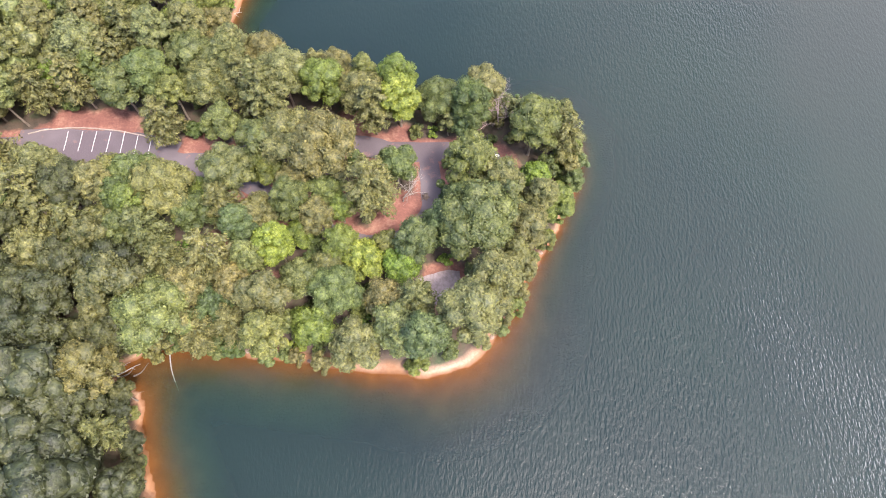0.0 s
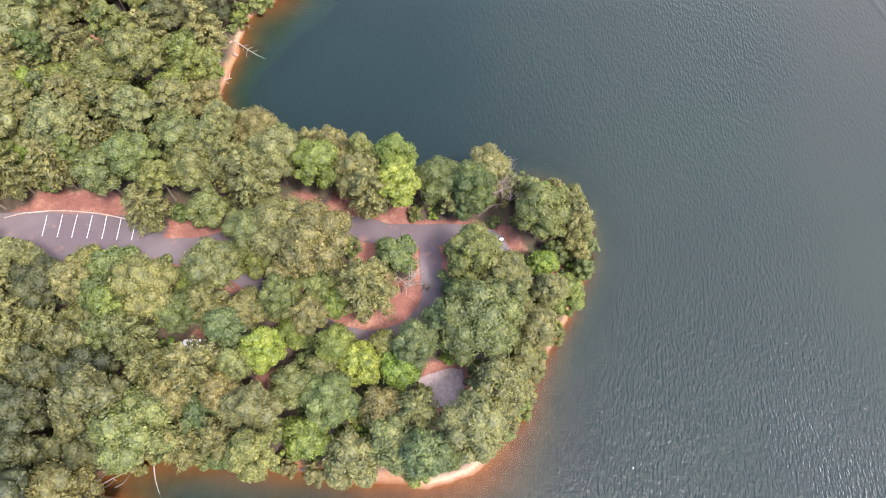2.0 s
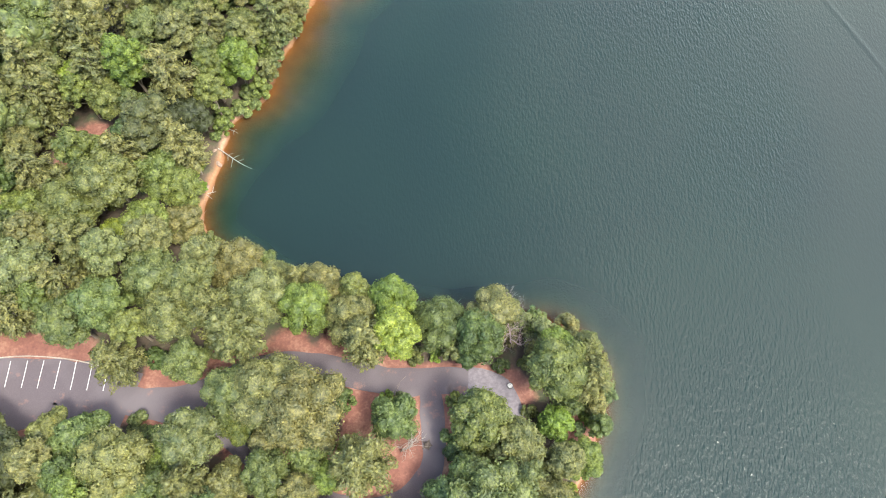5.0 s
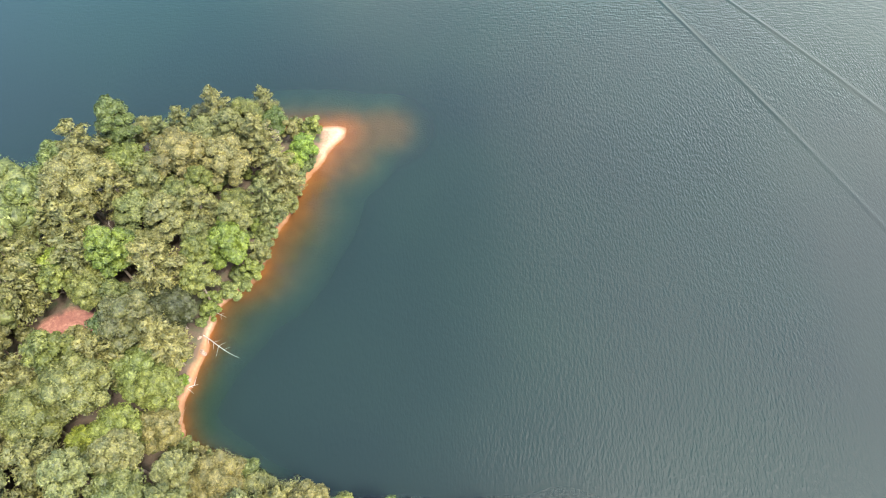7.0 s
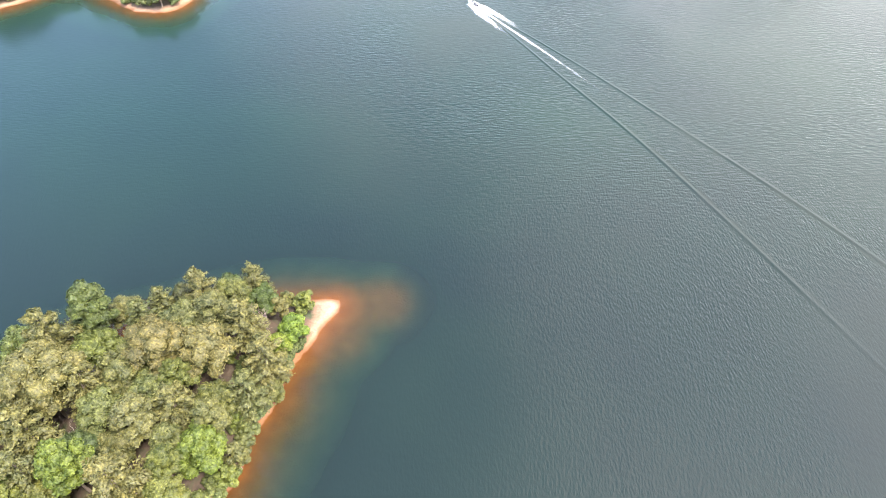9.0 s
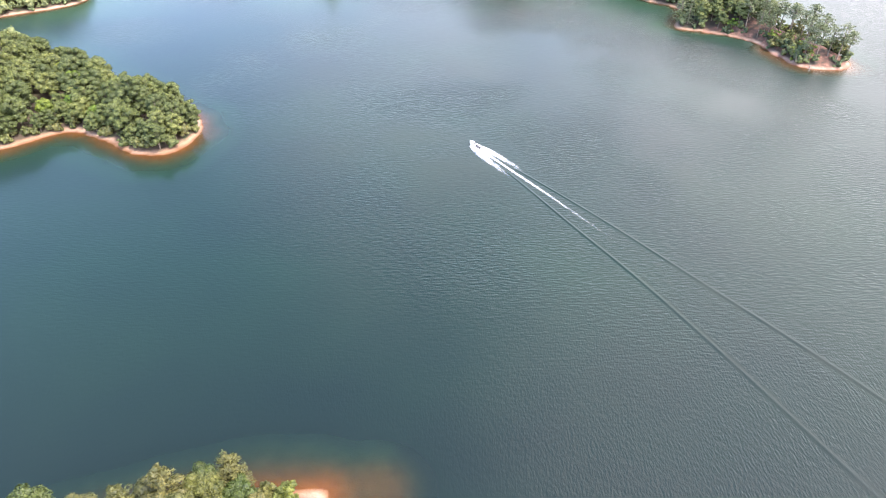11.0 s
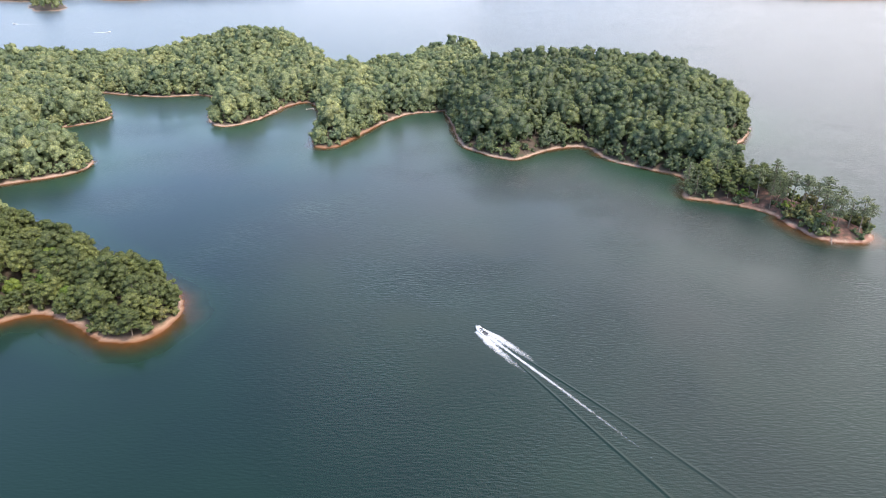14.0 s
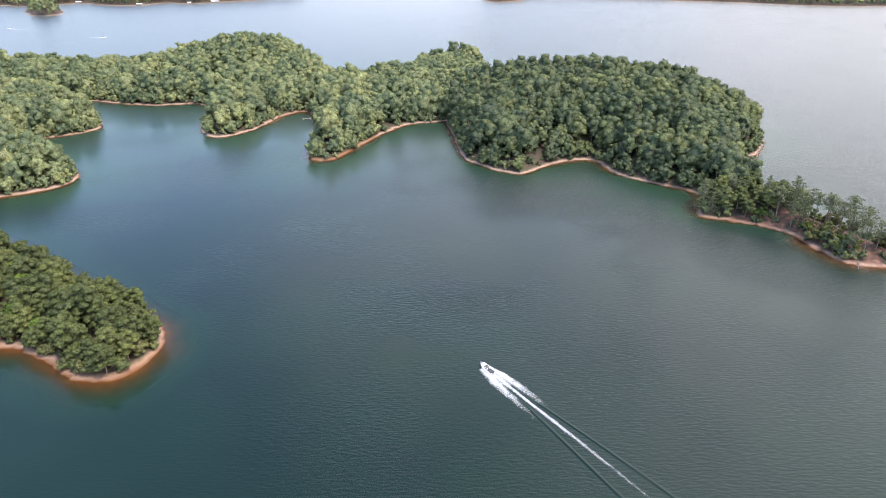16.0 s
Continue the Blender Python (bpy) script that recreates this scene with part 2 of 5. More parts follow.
def ground_material():
    m, n, l, out = shader("red_clay_and_forest_floor")
    b = n.new("ShaderNodeBsdfPrincipled")
    b.inputs["Roughness"].default_value = 0.92
    fine, mid, wide = noise_node(n, l, 2.2, 6.0), noise_node(n, l, 0.35, 4.0), noise_node(n, l, 0.06, 3.0)
    clay = ramp(n, [(0.3, (0.142, 0.055, 0.017)), (0.5, (0.168, 0.073, 0.026)), (0.7, (0.195, 0.094, 0.04))])
    l.new(mid.outputs["Fac"], clay.inputs["Fac"])
    sand = ramp(n, [(0.3, (0.225, 0.15, 0.108)), (0.7, (0.36, 0.255, 0.188))])
    l.new(fine.outputs["Fac"], sand.inputs["Fac"])
    patch = ramp(n, [(0.42, (0.06, 0.06, 0.06)), (0.6, (1, 1, 1))])
    l.new(wide.outputs["Fac"], patch.inputs["Fac"])
    pale = n.new("ShaderNodeAttribute")
    pale.attribute_name = "pale"
    geo = n.new("ShaderNodeNewGeometry")
    sep = n.new("ShaderNodeSeparateXYZ")
    l.new(geo.outputs["Position"], sep.inputs["Vector"])
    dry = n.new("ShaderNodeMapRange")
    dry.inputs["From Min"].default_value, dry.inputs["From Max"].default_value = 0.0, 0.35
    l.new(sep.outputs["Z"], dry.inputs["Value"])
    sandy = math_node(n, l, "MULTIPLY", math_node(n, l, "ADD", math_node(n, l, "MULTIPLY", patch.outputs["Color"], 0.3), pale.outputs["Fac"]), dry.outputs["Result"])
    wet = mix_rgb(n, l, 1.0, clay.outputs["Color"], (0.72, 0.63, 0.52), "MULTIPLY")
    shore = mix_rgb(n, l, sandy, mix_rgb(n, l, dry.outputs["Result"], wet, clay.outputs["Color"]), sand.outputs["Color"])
    floor = ramp(n, [(0.3, (0.03, 0.024, 0.016)), (0.5, (0.06, 0.04, 0.026)), (0.7, (0.03, 0.042, 0.016))])
    l.new(mid.outputs["Fac"], floor.inputs["Fac"])
    rise = n.new("ShaderNodeMapRange")
    rise.inputs["From Min"].default_value, rise.inputs["From Max"].default_value = 0.9, 1.5
    l.new(math_node(n, l, "MULTIPLY_ADD", mid.outputs["Fac"], 0.9), rise.inputs["Value"])
    l.new(sep.outputs["Z"], rise.inputs["Value"].links[0].from_node.inputs[2])
    c = mix_rgb(n, l, rise.outputs["Result"], shore, floor.outputs["Color"])
    att = n.new("ShaderNodeAttribute")
    att.attribute_name = "dirt"
    red = ramp(n, [(0.3, (0.1, 0.037, 0.027)), (0.5, (0.155, 0.062, 0.045)), (0.72, (0.27, 0.15, 0.1))])
    l.new(math_node(n, l, "ADD", math_node(n, l, "MULTIPLY", mid.outputs["Fac"], 0.6), math_node(n, l, "MULTIPLY", fine.outputs["Fac"], 0.4)), red.inputs["Fac"])
    edge = n.new("ShaderNodeMapRange")
    edge.inputs["From Min"].default_value, edge.inputs["From Max"].default_value = 0.7, 1.0
    l.new(math_node(n, l, "ADD", att.outputs["Fac"], mid.outputs["Fac"]), edge.inputs["Value"])
    c = mix_rgb(n, l, edge.outputs["Result"], c, red.outputs["Color"])
    l.new(c, b.inputs["Base Color"])
    bp = n.new("ShaderNodeBump")
    bp.inputs["Strength"].default_value, bp.inputs["Distance"].default_value = 0.6, 0.25
    l.new(fine.outputs["Fac"], bp.inputs["Height"])
    l.new(bp.outputs["Normal"], b.inputs["Normal"])
    l.new(b.outputs["BSDF"], out.inputs["Surface"])
    return m


def water_material():
    """Clear over the shallows, green and opaque over deep water, glossy with wind ripples."""
    m, n, l, out = shader("lake_water")
    depth, wind = n.new("ShaderNodeAttribute"), n.new("ShaderNodeAttribute")
    depth.attribute_name, wind.attribute_name = "depth", "wind"
    murk = math_node(n, l, "SUBTRACT", 1.0, math_node(n, l, "POWER", 0.21, depth.outputs["Fac"]))
    drift = noise_node(n, l, 0.012, 3.0)
    body = ramp(n, [(0.35, (0.0047, 0.0104, 0.0102)), (0.65, (0.0064, 0.0139, 0.0114))])
    l.new(drift.outputs["Fac"], body.inputs["Fac"])
    # Green of the shallows plus the wooded shores' reflection, put into the body colour.
    shoal_and_reflection = ramp(n, [(0.0, (0.016, 0.024, 0.006)), (0.2, (0.007, 0.021, 0.006)), (0.5, (0.003, 0.011, 0.004)), (1.0, (0.0, 0.0, 0.0))])
    geo, axes, turn = n.new("ShaderNodeNewGeometry"), n.new("ShaderNodeSeparateXYZ"), n.new("ShaderNodeMapRange")
    l.new(geo.outputs["Position"], axes.inputs["Vector"])
    turn.inputs["From Min"].default_value, turn.inputs["From Max"].default_value = 175.0, 235.0
    l.new(axes.outputs["Y"], turn.inputs["Value"])
    deep = ramp(n, [(0.35, (0.0038, 0.0124, 0.0108)), (0.65, (0.005, 0.017, 0.012))])
    l.new(drift.outputs["Fac"], deep.inputs["Fac"])
    lake = mix_rgb(n, l, turn.outputs["Result"], body.outputs["Color"], deep.outputs["Color"])
    off = n.new("ShaderNodeAttribute")
    off.attribute_name = "off_shore"
    l.new(math_node(n, l, "ADD", math_node(n, l, "MULTIPLY", off.outputs["Fac"], 1 / 45), math_node(n, l, "MULTIPLY", wind.outputs["Fac"], 0.6)), shoal_and_reflection.inputs["Fac"])
    d = n.new("ShaderNodeBsdfDiffuse")
    l.new(mix_rgb(n, l, 1.0, lake, shoal_and_reflection.outputs["Color"], "ADD"), d.inputs["Color"])
    clear = n.new("ShaderNodeBsdfTransparent")
    clear.inputs["Color"].default_value = (0.95, 0.85, 0.64, 1.0)
    under = n.new("ShaderNodeMixShader")
    l.new(murk, under.inputs["Fac"])
    l.new(clear.outputs["BSDF"], under.inputs[1])
    l.new(d.outputs["BSDF"], under.inputs[2])
    near = noise_node(n, l, 1.0, 3.0, 0.5, (2.1, 0.72, 1.0), 8.0)
    bay = noise_node(n, l, 1.0, 3.0, 0.5, (0.42, 1.4, 1.0), -14.0)
    chop = n.new("ShaderNodeMixRGB")
    for node, key in ((turn.outputs["Result"], "Fac"), (near.outputs["Fac"], "Color1"), (bay.outputs["Fac"], "Color2")):
        l.new(node, chop.inputs[key])
    fine = noise_node(n, l, 1.0, 2.0, 0.5, (3.2, 1.5, 1.0), -24.0)
    gust = noise_node(n, l, 0.02, 2.0)
    height = math_node(n, l, "ADD", chop.outputs["Color"], math_node(n, l, "MULTIPLY", fine.outputs["Fac"], 0.35))
    bp = n.new("ShaderNodeBump")
    bp.inputs["Distance"].default_value = 0.56
    l.new(math_node(n, l, "MULTIPLY", wind.outputs["Fac"], math_node(n, l, "ADD", gust.outputs["Fac"], 0.3)), bp.inputs["Strength"])
    l.new(height, bp.inputs["Height"])
    gloss, fres = n.new("ShaderNodeBsdfGlossy"), n.new("ShaderNodeFresnel")
    gloss.inputs["Roughness"].default_value = 0.1
    broad, lobes = n.new("ShaderNodeBsdfGlossy"), n.new("ShaderNodeMixShader")
    broad.inputs["Roughness"].default_value, lobes.inputs["Fac"].default_value = 0.36, 0.5
    l.new(gloss.outputs["BSDF"], lobes.inputs[1])
    l.new(broad.outputs["BSDF"], lobes.inputs[2])
    fres.inputs["IOR"].default_value = 1.333
    for node in (gloss, broad, fres):
        l.new(bp.outputs["Normal"], node.inputs["Normal"])
    top = n.new("ShaderNodeMixShader")
    l.new(fres.outputs["Fac"], top.inputs["Fac"])
    l.new(under.outputs["Shader"], top.inputs[1])
    l.new(lobes.outputs["Shader"], top.inputs[2])
    l.new(top.outputs["Shader"], out.inputs["Surface"])
    return m


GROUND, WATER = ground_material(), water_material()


def asphalt_material():
    """Old asphalt with red dust blown over it in drifts and paler worn wheel tracks."""
    m, n, l, out = shader("worn_asphalt")
    b = n.new("ShaderNodeBsdfPrincipled")
    b.inputs["Roughness"].default_value = 0.92
    fine, drift, wear = noise_node(n, l, 7.0, 4.0), noise_node(n, l, 0.42, 5.0, 0.65), noise_node(n, l, 0.11, 2.0)
    base = ramp(n, [(0.3, (0.058, 0.044, 0.05)), (0.7, (0.08, 0.062, 0.068))])
    l.new(fine.outputs["Fac"], base.inputs["Fac"])
    pale = ramp(n, [(0.45, (0, 0, 0)), (0.65, (0.55, 0.55, 0.55))])
    l.new(wear.outputs["Fac"], pale.inputs["Fac"])
    c = mix_rgb(n, l, pale.outputs["Color"], base.outputs["Color"], (0.112, 0.092, 0.098))
    dust = ramp(n, [(0.6, (0, 0, 0)), (0.78, (0.7, 0.7, 0.7))])
    l.new(drift.outputs["Fac"], dust.inputs["Fac"])
    l.new(mix_rgb(n, l, dust.outputs["Color"], c, (0.24, 0.115, 0.08)), b.inputs["Base Color"])
    bp = n.new("ShaderNodeBump")
    bp.inputs["Strength"].default_value, bp.inputs["Distance"].default_value = 0.2, 0.03
    l.new(fine.outputs["Fac"], bp.inputs["Height"])
    l.new(bp.outputs["Normal"], b.inputs["Normal"])
    l.new(b.outputs["BSDF"], out.inputs["Surface"])
    return m


ASPHALT = asphalt_material()
GRAVEL = plain("packed_gravel", (0.185, 0.15, 0.15), 0.95, vary=0.18, grain=2.0, bump=0.3)
PAD = plain("packed_grit", (0.118, 0.098, 0.108), 0.95, vary=0.2, grain=1.6, bump=0.3)
PAINT = plain("road_paint", (0.46, 0.44, 0.42), 0.7, vary=0.12)
WHITE = plain("white_gelcoat", (0.8, 0.8, 0.8), 0.25, vary=0.04)
DARK = plain("dark_vinyl", (0.06, 0.06, 0.065), 0.5)
STEEL = plain("dark_steel", (0.08, 0.075, 0.075), 0.5, 0.6)
TIMBER = plain("grey_timber", (0.36, 0.31, 0.26), 0.85)


# ---- the lie of the land ----
def hashed(i, j, seed):
    h = np.sin(i * 127.1 + j * 311.7 + seed * 74.7) * 43758.5453
    return h - np.floor(h)


def wobble(x, y, size, seed):
    """Smooth noise between -1 and 1 with features of that many metres."""
    u, v = np.asarray(x) / size, np.asarray(y) / size
    i, j = np.floor(u), np.floor(v)
    f, g = u - i, v - j
    f, g = f * f * (3 - 2 * f), g * g * (3 - 2 * g)
    a = hashed(i, j, seed) * (1 - f) + hashed(i + 1, j, seed) * f
    b = hashed(i, j + 1, seed) * (1 - f) + hashed(i + 1, j + 1, seed) * f
    return 2 * (a * (1 - g) + b * g) - 1


def rounded(corners, times=2):
    p = np.array(corners, float)
    for _ in range(times):
        q = np.roll(p, -1, axis=0)
        p = np.stack([0.75 * p + 0.25 * q, 0.25 * p + 0.75 * q], axis=1).reshape(-1, 2)
    return p


def inside_distance(outline, x, y):
    """Metres inside (positive) or outside (negative) of a closed outline, down to -70."""
    x, y = np.asarray(x, float).ravel(), np.asarray(y, float).ravel()
    res = np.full(x.shape, -70.0)
    lo, hi = outline.min(axis=0) - 70, outline.max(axis=0) + 70
    near = np.nonzero((x > lo[0]) & (x < hi[0]) & (y > lo[1]) & (y < hi[1]))[0]
    px, py = x[near], y[near]
    best, odd = np.full(px.shape, 1e9), np.zeros(px.shape, bool)
    for (ax, ay), (bx, by) in zip(outline, np.roll(outline, -1, axis=0)):
        ex, ey = bx - ax, by - ay
        k = np.clip(((px - ax) * ex + (py - ay) * ey) / (ex * ex + ey * ey + 1e-9), 0, 1)
        best = np.minimum(best, (ax + k * ex - px) ** 2 + (ay + k * ey - py) ** 2)
        if ay != by:
            odd ^= ((ay > py) != (by > py)) & (px < ex * (py - ay) / ey + ax)
    res[near] = np.where(odd, 1, -1) * np.minimum(np.sqrt(best), 1e4)
    return np.maximum(res, -70)


# each land: the corners of its shore, how high its hill rises, and over how many metres
HOME = [(-46, -60), (-44.5, 2), (-50.5, 13), (-51, 20), (-59, 24), (-47, 30), (-28, 26.5), (-9, 25), (4, 26), (11, 35), (17, 48), (24, 60), (26, 73), (20, 81),
        (4, 80.3), (-20, 84.2), (-36, 88.3), (-47, 94), (-50, 99), (-49, 107), (-46.5, 117), (-48.5, 121), (-40.5, 129), (-40, 138), (-36.5, 144), (-37, 152), (-33.5, 157), (-31, 162), (-26, 169.2), (-36, 169.8),
        (-52, 166), (-66, 161), (-86, 151.5), (-104, 139.5), (-135, 125), (-260, 118), (-420, 60), (-420, -300), (-46, -300)]
MID = [(-175, 288), (-160, 301), (-146, 313), (-127, 302), (-107, 291.5), (-98, 304), (-100, 322), (-113, 333), (-141, 347), (-176, 374), (-215, 396), (-270, 390), (-280, 290)]
LEFT = [(-275, 405), (-242, 436), (-225, 446), (-209, 460), (-212, 480), (-240, 500), (-290, 538), (-270, 553), (-251, 568), (-258, 592), (-285, 620), (-345, 672), (-480, 690), (-480, 410)]
BACK = [(-560, 715), (-330, 672), (-270, 650), (-240, 646), (-208, 660), (-188, 608), (-186, 578), (-168, 554), (-155, 559), (-143, 586), (-138, 616), (-122, 636), (-104, 590), (-100, 520), (-88, 504),
        (-76, 512), (-61, 562), (-42, 597), (-14, 602), (40, 640), (20, 740), (14, 800), (22, 908), (2, 926), (-20, 915), (-44, 830), (-52, 790), (-78, 745), (-112, 722), (-142, 790), (-180, 868), (-262, 880), (-290, 800), (-335, 765), (-420, 790), (-560, 800)]
HILL = [(-20, 620), (-9, 560), (-6, 514), (13, 493), (29, 482), (45, 505), (74, 517), (77, 489), (98, 470), (117, 458), (108, 436), (103, 424), (122, 420), (138, 409), (142, 386), (149, 376), (166, 375),
        (173, 384), (164, 402), (150, 428), (140, 458), (150, 492), (158, 512), (184, 540), (198, 590), (188, 640), (140, 680), (60, 700), (-10, 690)]
ISLET = [(-880, 1500), (-800, 1385), (-752, 1338), (-738, 1372), (-766, 1440), (-850, 1545)]
ISLE = [(-990, 1600), (-925, 1550), (-895, 1590), (-850, 1680), (-800, 1618), (-695, 1578), (-665, 1700), (-605, 1632), (-520, 1755), (-300, 1880), (-300, 2500), (-1600, 2500), (-1600, 1640)]
EAST = [(650, 1750), (765, 1640), (930, 1655), (1300, 1700), (1300, 2400), (30, 2400), (40, 1735), (110, 1735), (200, 1900)]
LANDS = [(rounded(c), h, w) for c, h, w in ((HOME, 4.5, 24), (MID, 10, 35), (LEFT, 8, 40), (BACK, 9, 60), (HILL, 31, 48), (ISLET, 13, 18), (ISLE, 12, 60), (EAST, 12, 60))]


KNOLL = (-205, 790)
# Steeper shelves; those at y 88 and 92 stand in for tree shade.
STEEP = [(27, 64, 17, 2.2), (16, 44, 12, 1.0), (-5, 88, 22, 3.0), (-28, 92, 18, 2.5), (-18, 22, 20, 1.2), (-48, 108, 22, 0.7)]
SHOALS = [(-99, 311, 8), (-24, 167.5, 6), (-19, 169, 5), (-27, 160, 5), (-51, 22, 2)]


def lie(x, y):
    """Distance inside the shore, and the height of ground or lake bed, at each place."""
    x, y = np.asarray(x, float), np.asarray(y, float)
    inside, up = np.full(x.size, -70.0), np.zeros(x.size)
    ragged = (wobble(x, y, 9.0, 1) * 0.9 + wobble(x, y, 3.2, 2) * 0.5).ravel()
    for outline, h, w in LANDS:
        d = inside_distance(outline, x, y) + ragged
        inside = np.maximum(inside, d)
        up = np.maximum(up, h * (1 - np.exp(-np.maximum(d - 2, 0) / w)))
    up = up + np.where(inside > 0, 15 * np.exp(-(((x.ravel() - KNOLL[0]) / 70) ** 2 + ((y.ravel() - KNOLL[1]) / 75) ** 2)), 0) * np.clip(inside / 30, 0, 1)
    up = up * (1 - 0.9 * np.exp(-(((x + 28) ** 2 + (y - 166) ** 2) / 64)).ravel())
    bank = np.clip(inside / np.where(y.ravel() > 400, 2.7 + 1.4 * wobble(x, y, 30.0, 22).ravel(), np.where(y.ravel() > 160, 3.2, np.where((y.ravel() < 34) & (x.ravel() > -30), 2.6, 1.25))), 0, 1)
    shelf = 0.062 * (1 + 0.45 * wobble(x, y, 26.0, 3).ravel())
    for a, b, r, k in STEEP:
        shelf = shelf * (1 + k * np.exp(-(((x - a) ** 2 + (y - b) ** 2) / r ** 2)).ravel())
    shelf = np.where(y.ravel() > 400, shelf * (4 + 2.6 * wobble(x, y, 34.0, 21).ravel()), np.where(y.ravel() > 230, shelf * 1.5, shelf))
    out = np.maximum(-inside, 0)
    ledge = np.where((y.ravel() > 86) & (y.ravel() < 150), 0.12, 0.06) * np.clip(out / 0.7, 0, 1)
    bed = -np.minimum(ledge + shelf * out + 0.0045 * out ** 2, 9.0)
    for a, b, r in SHOALS:
        bed = np.maximum(bed, -0.42 - 0.016 * np.maximum(np.hypot(x - a, y - b).ravel() - r * 0.5, 0) ** 2)
    z = np.where(inside > 0, bank * bank * (3 - 2 * bank) * (1 - 0.45 * np.exp(-(((x + 27) ** 2 + (y - 166) ** 2) / 64)).ravel()) + up + 0.12 * inside.clip(0, 1) * wobble(x, y, 2.5, 5).ravel(), bed)
    return inside.reshape(x.shape), z.reshape(x.shape)


def spread(*pieces):
    vals = np.concatenate([np.arange(a, b, s) for a, b, s in pieces])
    return np.append(vals, pieces[-1][1])


# roads and bare places: (centre line, width)
MAIN_ROAD = [(-100, 63), (-84, 66), (-66, 65.5), (-52, 63.8), (-44, 65), (-36, 69), (-29, 71.2), (-20, 70.6), (-10, 68.8), (-1, 69.4), (5, 68.6), (9, 65.5)]
LOOP_ROAD = [(-50, 63), (-40, 60.5), (-31, 55.5), (-24, 51.2), (-15, 48.2), (-8, 49.8), (-3.6, 54.5), (-3.4, 61), (-4.5, 69)]
SPUR_ROAD = [(-15, 69), (-15, 64)]
BARE = [(-72, 111.5, 5.6), (-73, 106.5, 3.0), (0.5, 41.2, 3.6), (-14.5, 62, 3.0), (-22, 55, 4.0), (-9, 54.5, 4.0), (8, 67.0, 4.0), (-67, 71.6, 3.6), (-75, 71, 3.4), (-49, 67.6, 3.2), (-20, 74, 3.4), (-38, 71.5, 3.0), (-29, 74, 2.5), (-10, 72, 2.5), (-65.5, 146.5, 2.2), (-42, 46, 2.5), (-33, 58.5, 2.5), (21, 62, 2.0), (-30, 40, 1.5)]


def smooth_line(points, step=1.0):
    p = np.array(points, float)
    p = np.vstack([2 * p[0] - p[1], p, 2 * p[-1] - p[-2]])
    made = []
    for a, b, c, d in zip(p[:-3], p[1:-2], p[2:-1], p[3:]):
        k = np.arange(0, 1, step / max(1e-3, np.hypot(*(c - b))))[:, None]
        made.append(0.5 * (2 * b + (c - a) * k + (2 * a - 5 * b + 4 * c - d) * k ** 2 + (3 * b - a - 3 * c + d) * k ** 3))
    return np.vstack(made + [p[-2][None]])


ROADS = [(smooth_line(MAIN_ROAD), 4.8), (smooth_line(LOOP_ROAD), 3.8), (smooth_line(SPUR_ROAD), 2.6)]


def road_distance(x, y):
    """Metres from the nearest edge of a road, the parking lot or a bare place."""
    x, y = np.asarray(x, float).ravel(), np.asarray(y, float).ravel()
    best = np.full(x.shape, 99.0)
    for line, w in ROADS:
        for a, b in line:
            best = np.minimum(best, np.hypot(x - a, y - b) - w / 2)
    for a, b, r in BARE:
        best = np.minimum(best, np.hypot(x - a, y - b) - r)
    lot = np.hypot(np.maximum(np.abs(x + 69) - 12, 0), np.maximum(np.abs(y - 64.6) - 5.6, 0))
    return np.minimum(best, lot)


def sheet(name, xs, ys, z, material, values):
    gx, gy = np.meshgrid(xs, ys)
    ny, nx = gx.shape
    co = np.stack([gx, gy, z], axis=-1).reshape(-1, 3)
    i = (np.arange(ny - 1)[:, None] * nx + np.arange(nx - 1)[None]).ravel()
    quads = np.stack([i, i + 1, i + nx + 1, i + nx], axis=1)
    me = mesh_of(name, co, quads, [material])
    for key, v in values.items():
        me.attributes.new(key, "FLOAT", "POINT").data.foreach_set("value", np.ascontiguousarray(v, np.float32).ravel())
    me.polygons.foreach_set("use_smooth", np.ones(len(quads), bool))
    return new(name, me)


def mesh_of(name, co, quads, materials, slots=None):
    me = bpy.data.meshes.new(name)
    me.vertices.add(len(co))
    me.vertices.foreach_set("co", np.ascontiguousarray(co, np.float32).ravel())
    me.loops.add(quads.size)
    me.loops.foreach_set("vertex_index", np.ascontiguousarray(quads, np.int32).ravel())
    me.polygons.add(len(quads))
    me.polygons.foreach_set("loop_start", np.arange(0, quads.size, quads.shape[1], dtype=np.int32))
    for mat in materials:
        me.materials.append(mat)
    if slots is not None:
        me.polygons.foreach_set("material_index", np.ascontiguousarray(slots, np.int32))
    me.update(calc_edges=True)
    return me


XS = spread((-4600, -1700, 400), (-1700, -480, 40), (-480, -140, 4), (-140, -90, 2), (-90, 32, 1.2), (32, 220, 3), (220, 1400, 40), (1400, 4600, 400))
YS = spread((-4600, -400, 400), (-400, -40, 12), (-40, 10, 2.5), (10, 175, 1.2), (175, 280, 4), (280, 700, 2.5), (700, 920, 5), (920, 1330, 40), (1330, 1800, 12), (1800, 4600, 350))
GX, GY = np.meshgrid(XS, YS)
INSIDE, GZ = lie(GX, GY)
near_home = (GX > -110) & (GX < 40) & (GY > 10) & (GY < 160)
DIRT = np.zeros(GX.shape)
DIRT[near_home] = np.clip(1 - road_distance(GX[near_home], GY[near_home]) / 2.6, 0, 1) * 0.75
PALE = np.clip((GY - 280) / 60, 0, 1) * np.clip(0.85 + 1.0 * wobble(GX, GY, 42.0, 27), 0, 1)
DIRT = np.maximum(DIRT, 0.3 * ((GX > 112) & (GX < 172) & (GY > 372) & (GY < 424)))
DIRT = np.maximum(DIRT, 0.75 * ((np.abs(GX + 53) < 9) & (np.abs(GY - 757) < 34)))
